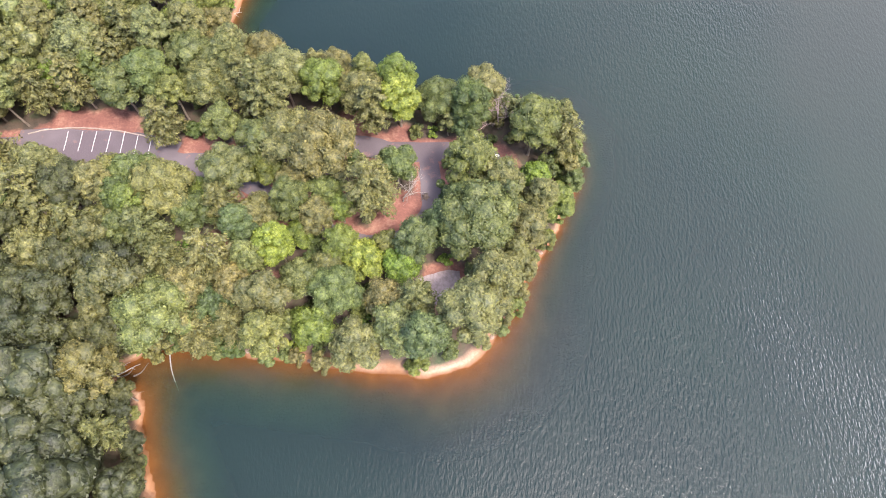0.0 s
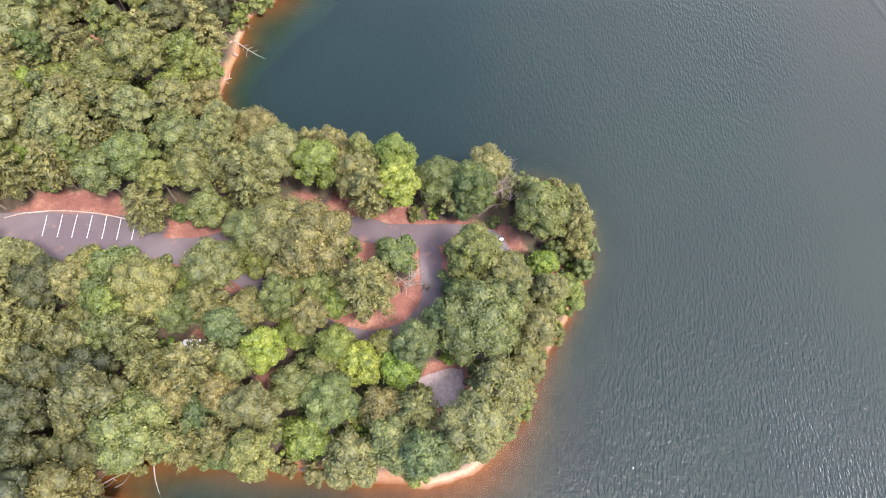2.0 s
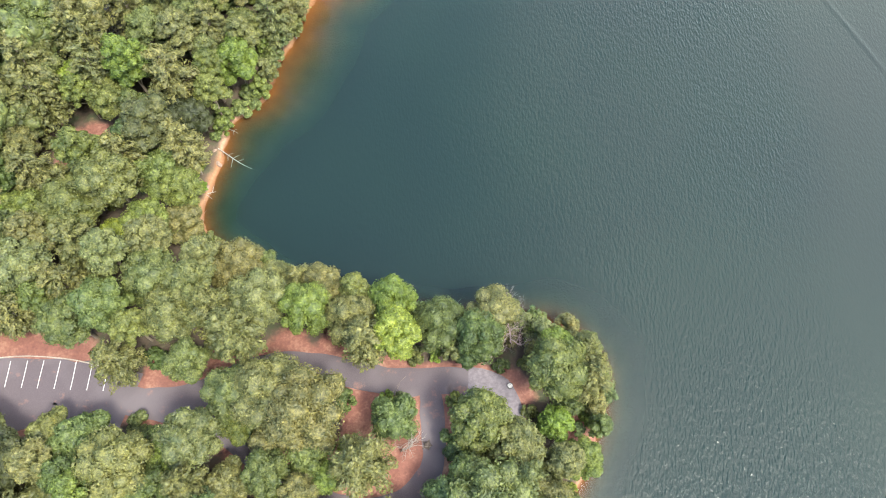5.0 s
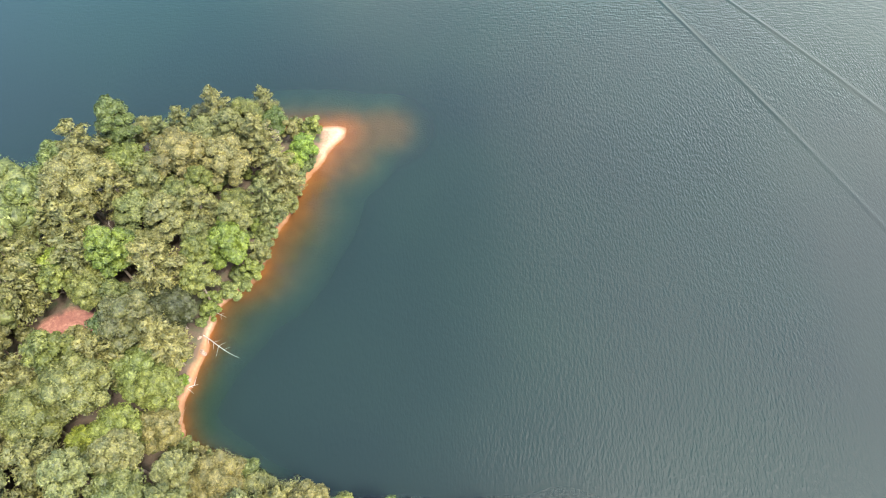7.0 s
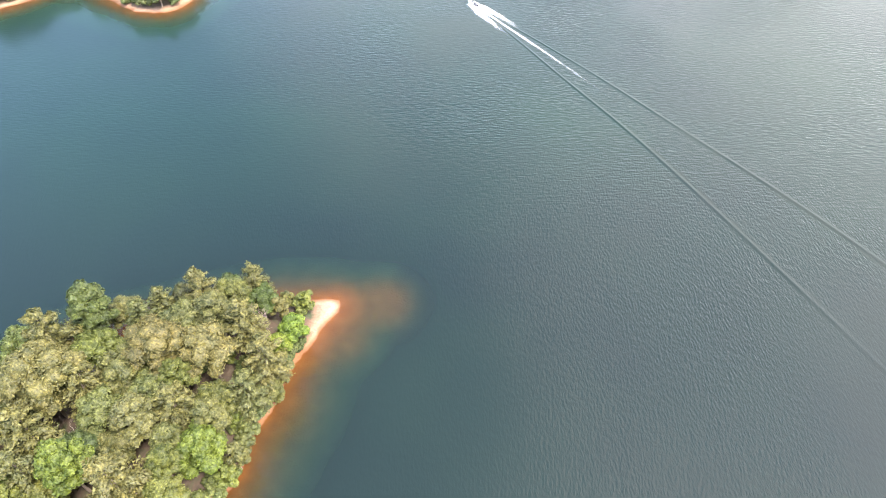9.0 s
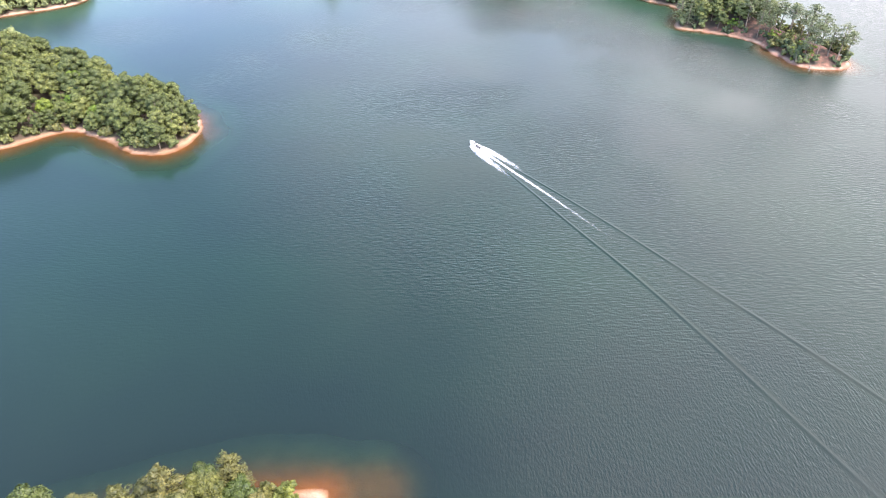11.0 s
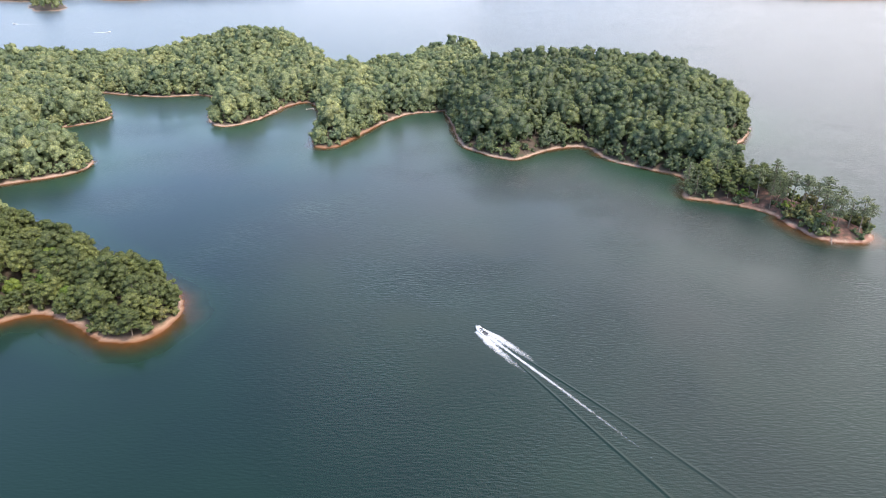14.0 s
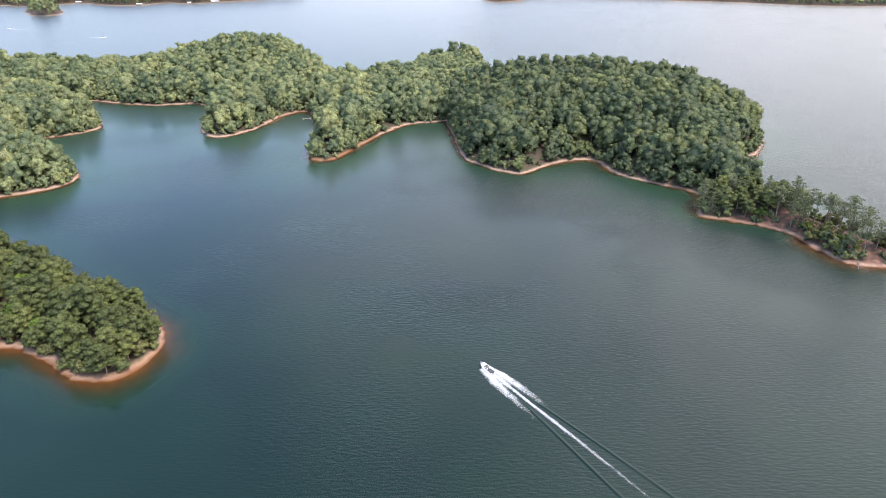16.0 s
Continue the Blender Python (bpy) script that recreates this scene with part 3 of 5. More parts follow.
for a, c, r in ((-13, 26, 4), (0, 26, 7), (5, 29, 11), (-27, 167, 8), (-48, 118, 5), (-46, 96, 4), (-50, 25, 5)):
    PALE = np.maximum(PALE, 0.45 * np.exp(-((GX - a) ** 2 + (GY - c) ** 2) / r ** 2))
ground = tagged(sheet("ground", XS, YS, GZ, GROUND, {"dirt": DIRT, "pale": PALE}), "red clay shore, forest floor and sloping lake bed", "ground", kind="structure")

lee = np.clip((GX + 12 * wobble(GX, GY, 40.0, 8) + 60 * np.clip((GY - 140) / 150, 0, 1)) / 70, 0, 1)
WIND = (0.12 + 0.88 * lee ** 1.3) * np.clip(-INSIDE / 14, 0.05, 1)
beyond = np.clip((GY + 25 * wobble(GX, GY, 60.0, 14) - 150) / 160, 0, 1)
WIND = (WIND * (1 - 0.5 * beyond) + 0.14 * beyond) * (1 + 0.7 * np.clip((85 - GY) / 60, 0, 1))
calm = np.clip((GX + 8 * wobble(GX, GY, 30.0, 15) - 42 - 0.9 * np.clip(60 - GY, 0, 60)) / 34, 0, 1) * np.clip((200 - GY) / 40, 0, 1)
WIND = WIND * (1 - 0.72 * calm * calm * (3 - 2 * calm))
far_gusts = np.clip((GY - 230) / 60, 0, 1) * np.clip((640 - GY) / 60, 0, 1) * np.clip((215 - GX) / 30, 0, 1)
WIND = WIND * (1 - far_gusts + far_gusts * np.clip(0.7 + 0.8 * wobble(GX, GY, 34.0, 41) + 0.3 * wobble(GX, GY, 12.0, 42), 0.2, 1.5))
KX, KY = sorted({*range(0, len(XS), 2), len(XS) - 1}), sorted({*range(0, len(YS), 2), len(YS) - 1})
DEPTH = np.maximum(-GZ, 0)
OUT, FAR_OFF, MID_OFF = np.maximum(-INSIDE, 0), np.clip((GY - 370) / 70, 0, 1), np.clip((GY - 205) / 60, 0, 1)
OFF = (1 - MID_OFF) * (np.where(GX < -15, 10, 17) + DEPTH * 16) + MID_OFF * ((1 - FAR_OFF) * (12 + 1.6 * OUT) + FAR_OFF * (0.6 * OUT + 2))
water = tagged(sheet("water", XS[KX], YS[KY], np.zeros((len(KY), len(KX))), WATER, {"depth": DEPTH[np.ix_(KY, KX)], "wind": WIND[np.ix_(KY, KX)], "off_shore": OFF[np.ix_(KY, KX)]}), "green lake water with small wind ripples", "water", kind="structure")


# ---- roads, parking lot ----
def height_at(x, y):
    return float(lie(np.array([x]), np.array([y]))[1][0])


def ribbon(name, line, width, lift, material, rough=0.12):
    t = np.gradient(line, axis=0)
    t /= np.linalg.norm(t, axis=1)[:, None]
    side = np.stack([-t[:, 1], t[:, 0]], axis=1)
    rows = []
    for k in (-1.0, -0.5, 0.0, 0.5, 1.0):
        p = line + side * (k * width / 2) * (1 + rough * wobble(line[:, :1] + k * 30, line[:, 1:], 2.2, 6))
        rows.append(np.column_stack([p, lie(p[:, 0], p[:, 1])[1] + lift]))
    co = np.stack(rows, axis=1)
    n, m = co.shape[:2]
    i = (np.arange(n - 1)[:, None] * m + np.arange(m - 1)[None]).ravel()
    return new(name, mesh_of(name, co.reshape(-1, 3), np.stack([i, i + m, i + m + 1, i + 1], axis=1), [material]))


road = tagged(ribbon("road", ROADS[0][0], 4.8, 0.14, ASPHALT), "worn grey asphalt park road between red dirt verges", "road", kind="structure")
tagged(ribbon("road", ROADS[1][0], 3.8, 0.15, ASPHALT), "narrow grey asphalt loop road under the trees", "road", kind="structure")
tagged(ribbon("pavement", smooth_line([(2.2, 69.3), (5.5, 69.0), (8.2, 66.5), (9.6, 62), (9.8, 59.5)]), 5.2, 0.18, PAD), "lilac-grey paved camping pad at the road's end", "pavement", kind="structure")
tagged(ribbon("pavement", smooth_line([(-4, 39.5), (0, 41), (3, 41.5)]), 6.0, 0.14, GRAVEL), "pale pinkish gravel camping pad in a forest clearing", "pavement", kind="structure")
lot = tagged(ribbon("parking_lot", smooth_line([(-84, 63.8), (-76, 64.6), (-68, 64.6), (-60, 63.6), (-54, 62.4)]), 12.0, 0.17, ASPHALT), "grey asphalt parking lot with white bay lines", "parking lot", kind="structure")
for k in range(7):
    x = -75.0 + 2.72 * k
    y0, y1 = 65.5, 70.3 - 0.05 * (k - 3) ** 2
    p = ribbon("bay_line", smooth_line([(x, y0), (x - 0.25, y1)]), 0.13, 0.21, PAINT, 0.0)
    p.parent = lot

# a low pale kerb of timbers along the lot's north edge
KERB = plain("pale_kerb", (0.27, 0.22, 0.18), 0.9)
edge = smooth_line([(-83, 68.9), (-79, 70.1), (-72, 70.9), (-64, 70.4), (-58, 69.0), (-55.5, 67.4)], 2.4)
kerb = tagged(new("kerb"), "low pale timber kerb along the parking lot", "kerb", kind="structure")
for (ax, ay), (bx, by) in zip(edge[:-1], edge[1:]):
    bm = bmesh.new()
    bmesh.ops.create_cube(bm, size=1.0, matrix=Matrix.Diagonal((math.hypot(bx - ax, by - ay) - 0.06, 0.2, 0.3, 1)))
    bmesh.ops.bevel(bm, geom=list(bm.edges), offset=0.025, segments=1, affect="EDGES")
    me = bpy.data.meshes.new("kerb_timber")
    bm.to_mesh(me)
    bm.free()
    me.materials.append(KERB)
    ob = new("kerb_timber", me)
    ob.matrix_world = Matrix.Translation(((ax + bx) / 2, (ay + by) / 2, height_at((ax + bx) / 2, (ay + by) / 2) + 0.2)) @ Matrix.Rotation(math.atan2(by - ay, bx - ax), 4, "Z")
    ob.parent = kerb


# ---- trees ----
def tube(points, radii, sides=6):
    """Corners and faces of a tapered, bent pole."""
    p, r = np.array(points, float), np.array(radii, float)
    t = np.gradient(p, axis=0)
    t /= np.linalg.norm(t, axis=1)[:, None] + 1e-9
    ref = np.where(np.abs(t[:, 2:3]) > 0.9, [[1.0, 0, 0]], [[0, 0, 1.0]])
    u = np.cross(t, ref)
    u /= np.linalg.norm(u, axis=1)[:, None] + 1e-9
    v = np.cross(t, u)
    a = np.linspace(0, 2 * np.pi, sides, endpoint=False)
    co = p[:, None] + r[:, None, None] * (np.cos(a)[None, :, None] * u[:, None] + np.sin(a)[None, :, None] * v[:, None])
    n = len(p)
    i, j = np.meshgrid(np.arange(n - 1), np.arange(sides), indexing="ij")
    k = (j + 1) % sides
    f = np.stack([i * sides + j, i * sides + k, (i + 1) * sides + k, (i + 1) * sides + j], axis=-1).reshape(-1, 4)
    return co.reshape(-1, 3), f


def joined(pieces):
    cos, faces, at = [], [], 0
    for co, f in pieces:
        cos.append(co)
        faces.append(f + at)
        at += len(co)
    return np.vstack(cos), np.vstack(faces)


def leaves(rng, centres, radii, count, size, flat=1.0, lift=0.3, slim=0.7, wild=0.38, fan=0.0):
    """Small sprays of leaves over the skins of many lobes."""
    k = rng.integers(0, len(centres), count)
    u = rng.normal(size=(count, 3))
    u[:, 2] = np.where(u[:, 2] < -0.2, -u[:, 2] * 0.7, u[:, 2])
    u /= np.linalg.norm(u, axis=1)[:, None]
    r = radii[k] * (0.72 + 0.42 * rng.random(count) ** 0.8)
    way = centres[k] * np.array([1, 1, 0.0])
    way /= np.linalg.norm(way, axis=1)[:, None] + 1e-6
    if fan:
        r = radii[k] * (0.5 + 0.66 * rng.random(count) ** 0.7)
    c = centres[k] + u * r[:, None] * np.array([1, 1, flat]) + fan * 0.55 * way * ((u * way).sum(axis=1) * r)[:, None]
    n = u * 0.9 + rng.normal(size=(count, 3)) * wild + np.array([0, 0, lift])
    n /= np.linalg.norm(n, axis=1)[:, None]
    t = np.cross(n, rng.normal(size=(count, 3)))
    if fan:
        t = way + fan * 0.6 * u + rng.normal(size=(count, 3)) * 0.45
        t -= n * (t * n).sum(axis=1)[:, None]
    t /= np.linalg.norm(t, axis=1)[:, None] + 1e-9
    b = np.cross(n, t)
    s = (size * (0.6 + 0.8 * rng.random(count)))[:, None]
    co = np.stack([c - t * s - b * s * slim * 0.6, c + t * s - b * s * slim * 0.6, c + b * s * slim * 1.3], axis=1).reshape(-1, 3)
    return co, np.arange(3 * count).reshape(-1, 3)


def unit_lump(level):
    """Corners and faces of a small rough sphere without its underside."""
    bm = bmesh.new()
    bmesh.ops.create_icosphere(bm, subdivisions=level, radius=1.0)
    co = np.array([v.co[:] for v in bm.verts])
    f = np.array([[v.index for v in q.verts] for q in bm.faces])
    bm.free()
    return co, f[co[f].mean(axis=1)[:, 2] > -0.4]


LUMPS = {1: unit_lump(1), 2: unit_lump(2)}


def mounds(rng, centres, radii, flat, shrink, level):
    """The leafy bodies of a crown's boughs: dented, uneven mounds."""
    pieces = []
    co, f = LUMPS[level]
    for c, r in zip(centres, radii):
        ways = rng.normal(size=(4, 3)) * 1.8
        dent = 1 + 0.1 * np.sin(co @ ways.T + rng.random(4) * 6).sum(axis=1) + rng.normal(size=len(co)) * 0.1
        pieces.append((c + co * (r * shrink * dent)[:, None] * np.array([1, 1, flat]), f))
    return joined(pieces)


def broad_crown(seed, radius, low, high, lobes, count, size, down=1.32, wild=0.42, fat=1.0, level=2):
    """A crown of mounded boughs under many small sprays of leaves."""
    rng = np.random.default_rng(seed)
    z = 1 - (np.arange(lobes) + 0.5) / lobes * down
    a = np.arange(lobes) * 2.39996 + rng.random(lobes) * 0.9
    s = np.sqrt(np.clip(1 - z * z, 0, 1))
    half = (high - low) / 2
    lop = 1 + 0.2 * np.sin(a + rng.random() * 6) + rng.normal(size=lobes) * 0.15
    reach = 0.74 * lop
    c = np.stack([np.cos(a) * s * radius * reach, np.sin(a) * s * radius * reach, low + half + z * half * 0.82 + rng.normal(size=lobes) * 0.5], axis=1)
    r = radius * fat * (0.2 + 0.22 * rng.random(lobes) ** 0.8)
    hub = np.array([0, 0, low + half * 0.8])
    made = leaves(rng, c, r, count, size, 0.85, wild=wild, slim=0.62)
    body = [made, mounds(rng, c, r, 0.8, 0.8 if level > 1 else 0.86, level)]
    return joined(body + [crown_hull(c, r, hub, 0.7 if level > 1 else 0.86)]), c


def crown_hull(centres, radii, hub, shrink=0.9, around=9, rings=7):
    """The lumpy skin that the lobes of a crown share."""
    a, e = np.meshgrid(np.linspace(0, 2 * np.pi, around, endpoint=False), np.linspace(-1.1, 1.55, rings), indexing="xy")
    d = np.stack([np.cos(a) * np.cos(e), np.sin(a) * np.cos(e), np.sin(e)], axis=-1).reshape(-1, 3)
    c = centres - hub
    along = d @ c.T
    gap = radii[None] ** 2 - (c ** 2).sum(axis=1)[None] + along ** 2
    reach = np.where(gap > 0, along + np.sqrt(np.maximum(gap, 0)), 0).max(axis=1)
    reach = np.maximum(reach, radii.mean()) * shrink
    i, j = np.meshgrid(np.arange(rings - 1), np.arange(around), indexing="ij")
    k = (j + 1) % around
    q = np.stack([i * around + j, i * around + k, (i + 1) * around + k, (i + 1) * around + j], axis=-1).reshape(-1, 4)
    return hub + d * reach[:, None], np.vstack([q[:, :3], q[:, [0, 2, 3]]])


def pine_crown(seed, radius, low, high, tiers, count, size, flat_top=False):
    rng = np.random.default_rng(seed)
    cs, rs = [], []
    for i in range(tiers):
        k = i / (tiers - 1)
        reach = radius * math.sqrt(max(0.03, 1 - k * k)) * (0.72 + 0.36 * rng.random()) * (0.8 if k < 0.12 else 1)
        if flat_top:
            reach = radius * math.sin(math.pi * (0.12 + 0.74 * k)) * (0.7 + 0.5 * rng.random())
        boughs = 4 if flat_top else max(3, int(8 * (1 - k)) + 2)
        for j in range(boughs):
            if flat_top and rng.random() < 0.3:
                continue
            a = j * 6.283 / boughs + i * 1.1 + rng.random() * 0.6
            for q in (0.45, 0.9):
                cs.append((math.cos(a) * reach * q, math.sin(a) * reach * q, low + (high - low) * k - 0.25 * q * reach + rng.normal() * 0.25))
                rs.append(radius * (0.2 + 0.12 * rng.random()) * (1 - 0.3 * k * (not flat_top)))
    return leaves(rng, np.array(cs), np.array(rs), count, size, 0.6, 0.25, 0.42, fan=0.9), np.array(cs)


def trunk_mesh(name, rng, height, low, thick, tips, material, sides=7, limbs=9):
    lean = rng.normal(size=2) * 0.35
    k = np.linspace(0, 1, 7)
    line = np.stack([lean[0] * k ** 2 + 0.12 * np.sin(k * 9), lean[1] * k ** 2 + 0.12 * np.cos(k * 8), -0.4 + k * (height + 0.1)], axis=1)
    pieces = [tube(line, thick * (1.15 - k) + 0.03, sides)]
    for tip in tips[rng.permutation(len(tips))[:limbs]]:
        z0 = low + (tip[2] - low) * 0.35
        root = np.array([lean[0] * (z0 / height) ** 2, lean[1] * (z0 / height) ** 2, z0])
        mid = root * 0.5 + tip * 0.5 + np.array([0, 0, 0.4])
        pieces.append(tube([root, mid, tip], [thick * 0.45, thick * 0.3, 0.03], 5))
    co, f = joined(pieces)
    return mesh_of(name, co, f, [material])


def thing(name, label, category, group=""):
    return tagged(new(name), label, category, group)


def part_of(parent, name, mesh, label=""):
    ob = new(name, mesh)
    ob.parent = parent
    return tagged(ob, label)


SPARE = []


def tree_kind(name, label, seed, radius, low, height, thick, leaf, pine=False, count=2300, size=0.34, lobes=34, limbs=9, down=1.32, flat_top=False):
    """One tree of a kind, standing at the origin; copies of it are set out below."""
    rng = np.random.default_rng(seed + 900)
    (co, f), tips = pine_crown(seed, radius, low, height, 8, count, size, flat_top) if pine else broad_crown(seed, radius, low, height, lobes, count, size, down)
    t = thing(name, label, "tree", "trees of the wood")
    part_of(t, "trunk", trunk_mesh("trunk", rng, height - (0.3 if pine else 2.0), low, thick, tips, BARK, limbs=limbs))
    crown = part_of(t, "crown", mesh_of("crown", co, f, [leaf]))
    crown.data.polygons.foreach_set("use_smooth", np.ones(len(f), bool))
    SPARE.append(t)
    return t, radius, height


def bare_kind(name, label, seed, height, material, spread_out=0.5, levels=4):
    """A leafless tree: forking limbs down to thin twigs."""
    rng = np.random.default_rng(seed)
    thick_part, thin_part = [], []

    def grow(base, way, length, r, level):
        k = np.linspace(0, 1, 4)[:, None]
        bend = rng.normal(size=3) * 0.12 * length
        line = base + way * length * k + bend * k ** 2
        (thick_part if level < 2 else thin_part).append(tube(line, [r, r * 0.85, r * 0.7, r * 0.5], 6 if level < 2 else 4))
        if level < levels:
            for _ in range(4 if level else 6):
                w = way + rng.normal(size=3) * spread_out
                w[2] = abs(w[2]) * 0.8 + 0.12
                w /= np.linalg.norm(w)
                grow(line[1 + rng.integers(0, 3)], w, length * (0.45 + 0.25 * rng.random()), r * 0.5, level + 1)

    grow(np.array([0, 0, -0.3]), np.array([0, 0, 1.0]), height * 0.6, 0.2, 0)
    t = thing(name, label, "tree", "leafless trees")
    part_of(t, "trunk", mesh_of("trunk", *joined(thick_part), [material]))
    part_of(t, "twigs", mesh_of("twigs", *joined(thin_part), [material]))
    SPARE.append(t)
    return t, height * 0.35, height


BROAD = [tree_kind("oak_tree" if i < 2 else "broadleaf_tree", lab, 11 + i, r, lo, h, 0.24, LEAF, count=int(c * 3.3), size=0.2, lobes=30) for i, (lab, r, lo, h, c) in enumerate((
    ("tall olive-green oak with a dense lumpy crown", 4.6, 4.5, 16.0, 2500),
    ("spreading grey-green oak with a wide crown", 5.2, 5.0, 15.0, 2900),
    ("rounded green broadleaf tree with a close crown", 3.9, 4.0, 14.5, 2100),
    ("slender green broadleaf tree in the closed wood", 3.3, 4.5, 17.0, 1900),
    ("low olive broadleaf tree with an uneven crown", 3.6, 2.5, 11.0, 1900)))]
LIGHT = [tree_kind("maple_tree", lab, 41 + i, r, lo, h, 0.2, BRIGHT, count=int(c * 3.3), size=0.2, lobes=30) for i, (lab, r, lo, h, c) in enumerate((
    ("bright yellow-green young broadleaf tree", 3.7, 3.5, 15.0, 2100), ("low bright green leafy tree under taller ones", 3.0, 1.2, 8.5, 1500)))]
SHADY = [tree_kind("broadleaf_tree", lab, 31 + i, r, lo, h, 0.24, DEEP_SHADE_LEAF, count=int(c * 3.3), size=0.2, lobes=30) for i, (lab, r, lo, h, c) in enumerate((
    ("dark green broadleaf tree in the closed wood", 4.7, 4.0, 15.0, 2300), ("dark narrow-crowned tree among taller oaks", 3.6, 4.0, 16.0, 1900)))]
PINES = [tree_kind("pine_tree", lab, 61 + i, r, lo, h, 0.22, NEEDLE, True, int(c * 2.9), 0.32) for i, (lab, r, lo, h, c) in enumerate((
    ("olive pine tree with star-like whorls of branches", 4.1, 5.5, 16.6, 2300), ("narrow dark green pine tree in the wood", 3.3, 6.5, 17.6, 2000)))]
MID_BROAD = [tree_kind("oak_tree" if i < 2 else "broadleaf_tree", lab, 81 + i, r, lo, h, 0.24, POINT_LEAF, count=int(c * 3.0), size=0.25, lobes=24, limbs=6, down=1.75) for i, (lab, r, lo, h, c) in enumerate((
    ("dark green broadleaf tree on the wooded point", 4.6, 1.5, 14.0, 1500), ("mid-green rounded tree on the wooded point", 4.0, 1.0, 12.0, 1250)))]
TALL_PINES = [tree_kind("pine_tree", lab, 91 + i, r, lo, h, 0.26, SPIT_NEEDLE, True, int(c * 1.15), 0.36, flat_top=i < 2) for i, (lab, r, lo, h, c) in enumerate((
    ("tall thin pine with a bare trunk and high crown", 3.6, 8.5, 16.0, 900), ("tall leaning pine with a sparse flat crown", 4.2, 9.0, 14.5, 900), ("dense dark pine on the point", 3.8, 2.0, 15.0, 1300)))]
SHRUBS = [tree_kind("shrub", lab, 101 + i, r, 0.1, h, 0.06, leaf, count=int(c * 2.2), size=0.19, lobes=13, limbs=5) for i, (lab, r, h, leaf, c) in enumerate((
    ("green shrub leaning over the clay bank", 1.7, 2.6, LEAF, 520), ("bright green shrub on the clay bank", 1.4, 2.2, BRIGHT, 420)))]
SCRUB = [tree_kind("small_tree", lab, 111 + i, r, 0.2, h, 0.1, leaf, count=c, size=0.19, lobes=18, limbs=6, down=1.6) for i, (lab, r, h, leaf, c) in enumerate((
    ("low bushy olive-green tree leaning over the bank", 2.4, 6.0, LEAF, 2600), ("low dark green tree hanging over the water", 2.0, 4.6, POINT_LEAF, 2000), ("young green tree on the clay bank", 2.1, 7.5, LEAF, 2300)))]
SNAG = bare_kind("bare_tree", "grey-pink leafless tree with fine twigs", 5, 12.0, TWIG, 0.5, 5)
DEADWOOD = bare_kind("dead_tree", "pale dead tree with bleached bare limbs", 6, 11.0, DEAD, 0.6, 3)
for t in SPARE:
    if t.name.startswith("shrub"):
        tagged(t, category="shrub", group="shrubs on the bank")


class Stand:
    """Keeps trees apart while they are set out."""

    def __init__(self):
        self.x, self.y, self.r = [], [], []

    def free(self, x, y, r, near=0.62):
        if not self.x:
            return True
        return bool(np.all(np.hypot(np.array(self.x) - x, np.array(self.y) - y) > near * (np.array(self.r) + r)))

    def put(self, kind, x, y, size, z, spin):
        self.x.append(x), self.y.append(y), self.r.append(kind[1] * size)
        t = copy_thing(kind[0], Matrix.Translation((x, y, z)) @ Matrix.Rotation(spin, 4, "Z"))
        t.scale = (size, size, size * (0.9 + 0.2 * ((spin * 7.13) % 1)))
        return t


home, rng = Stand(), np.random.default_rng(7)
KEY_TREES = [(LIGHT[0], -10, 75.5, 1.08), (BROAD[1], -3, 77.5, 0.8), (BROAD[2], 3.5, 75.5, 0.95), (SNAG, 9.5, 76, 0.82), (BROAD[0], 15.5, 69.5, 1.0), (PINES[0], -13.5, 54.5, 1.05), (BROAD[4], -9.5, 61.5, 0.95),
             (DEADWOOD, -8.5, 57.5, 0.8), (BROAD[1], -22.5, 61.5, 1.1), (BROAD[1], -29, 64.8, 1.0), (BROAD[0], -35, 65, 0.85), (BROAD[4], 2.5, 73, 0.7), (BROAD[0], -38.8, 57.3, 0.95), (BROAD[4], -33.5, 60.8, 0.85), (PINES[0], -79, 74.5, 0.8), (BROAD[4], -42, 163.5, 0.8), (BROAD[1], -18, 77.8, 0.8), (BROAD[0], -25, 79.3, 0.9), (BROAD[1], -32.5, 79.5, 0.9), (PINES[0], -39.5, 77.5, 0.95), (BROAD[1], -46, 77, 0.9), (BROAD[2], 3.5, 62, 1.05), (BROAD[2], 9, 58.5, 1.0), (BROAD[0], 14, 50.5, 0.8), (BROAD[4], 20.5, 57.5, 0.8),
             (BROAD[2], -5.5, 46.2, 0.85), (LIGHT[0], -29, 44.5, 0.9), (LIGHT[1], -14, 43.5, 1.15), (LIGHT[1], -7.5, 42.5, 1.1), (LIGHT[1], -35.2, 157, 0.95), (LIGHT[1], -37.5, 153.5, 0.8), (SNAG, -41.5, 158, 0.75), (SHRUBS[0], -34.5, 165.5, 1.5), (LIGHT[0], -80, 92, 0.9),
             (BROAD[1], -67, 95, 1.0), (SHRUBS[0], -70.5, 112, 1.4), (DEADWOOD, -68, 133, 0.9), (LIGHT[1], 16, 62.5, 0.9), (BROAD[4], -22, 55.8, 0.9), (BROAD[2], -19, 52.6, 0.6), (BROAD[2], -18, 45.8, 0.75), (BROAD[4], -10.5, 46.6, 0.65), (BROAD[4], -26, 48.3, 0.7), (BROAD[2], -28, 53.2, 0.8), (BROAD[2], -23, 50.6, 0.7)]
for kind, x, y, size in KEY_TREES:
    home.put(kind, x, y, size, height_at(x, y) - 0.1, x * 1.7 + y)
tries = 24000
cx, cy = rng.uniform(-84, 26, tries), rng.uniform(12, 168, tries)
ci, cz = lie(cx, cy)
cr = road_distance(cx, cy)
order = rng.random(tries)
made = 0
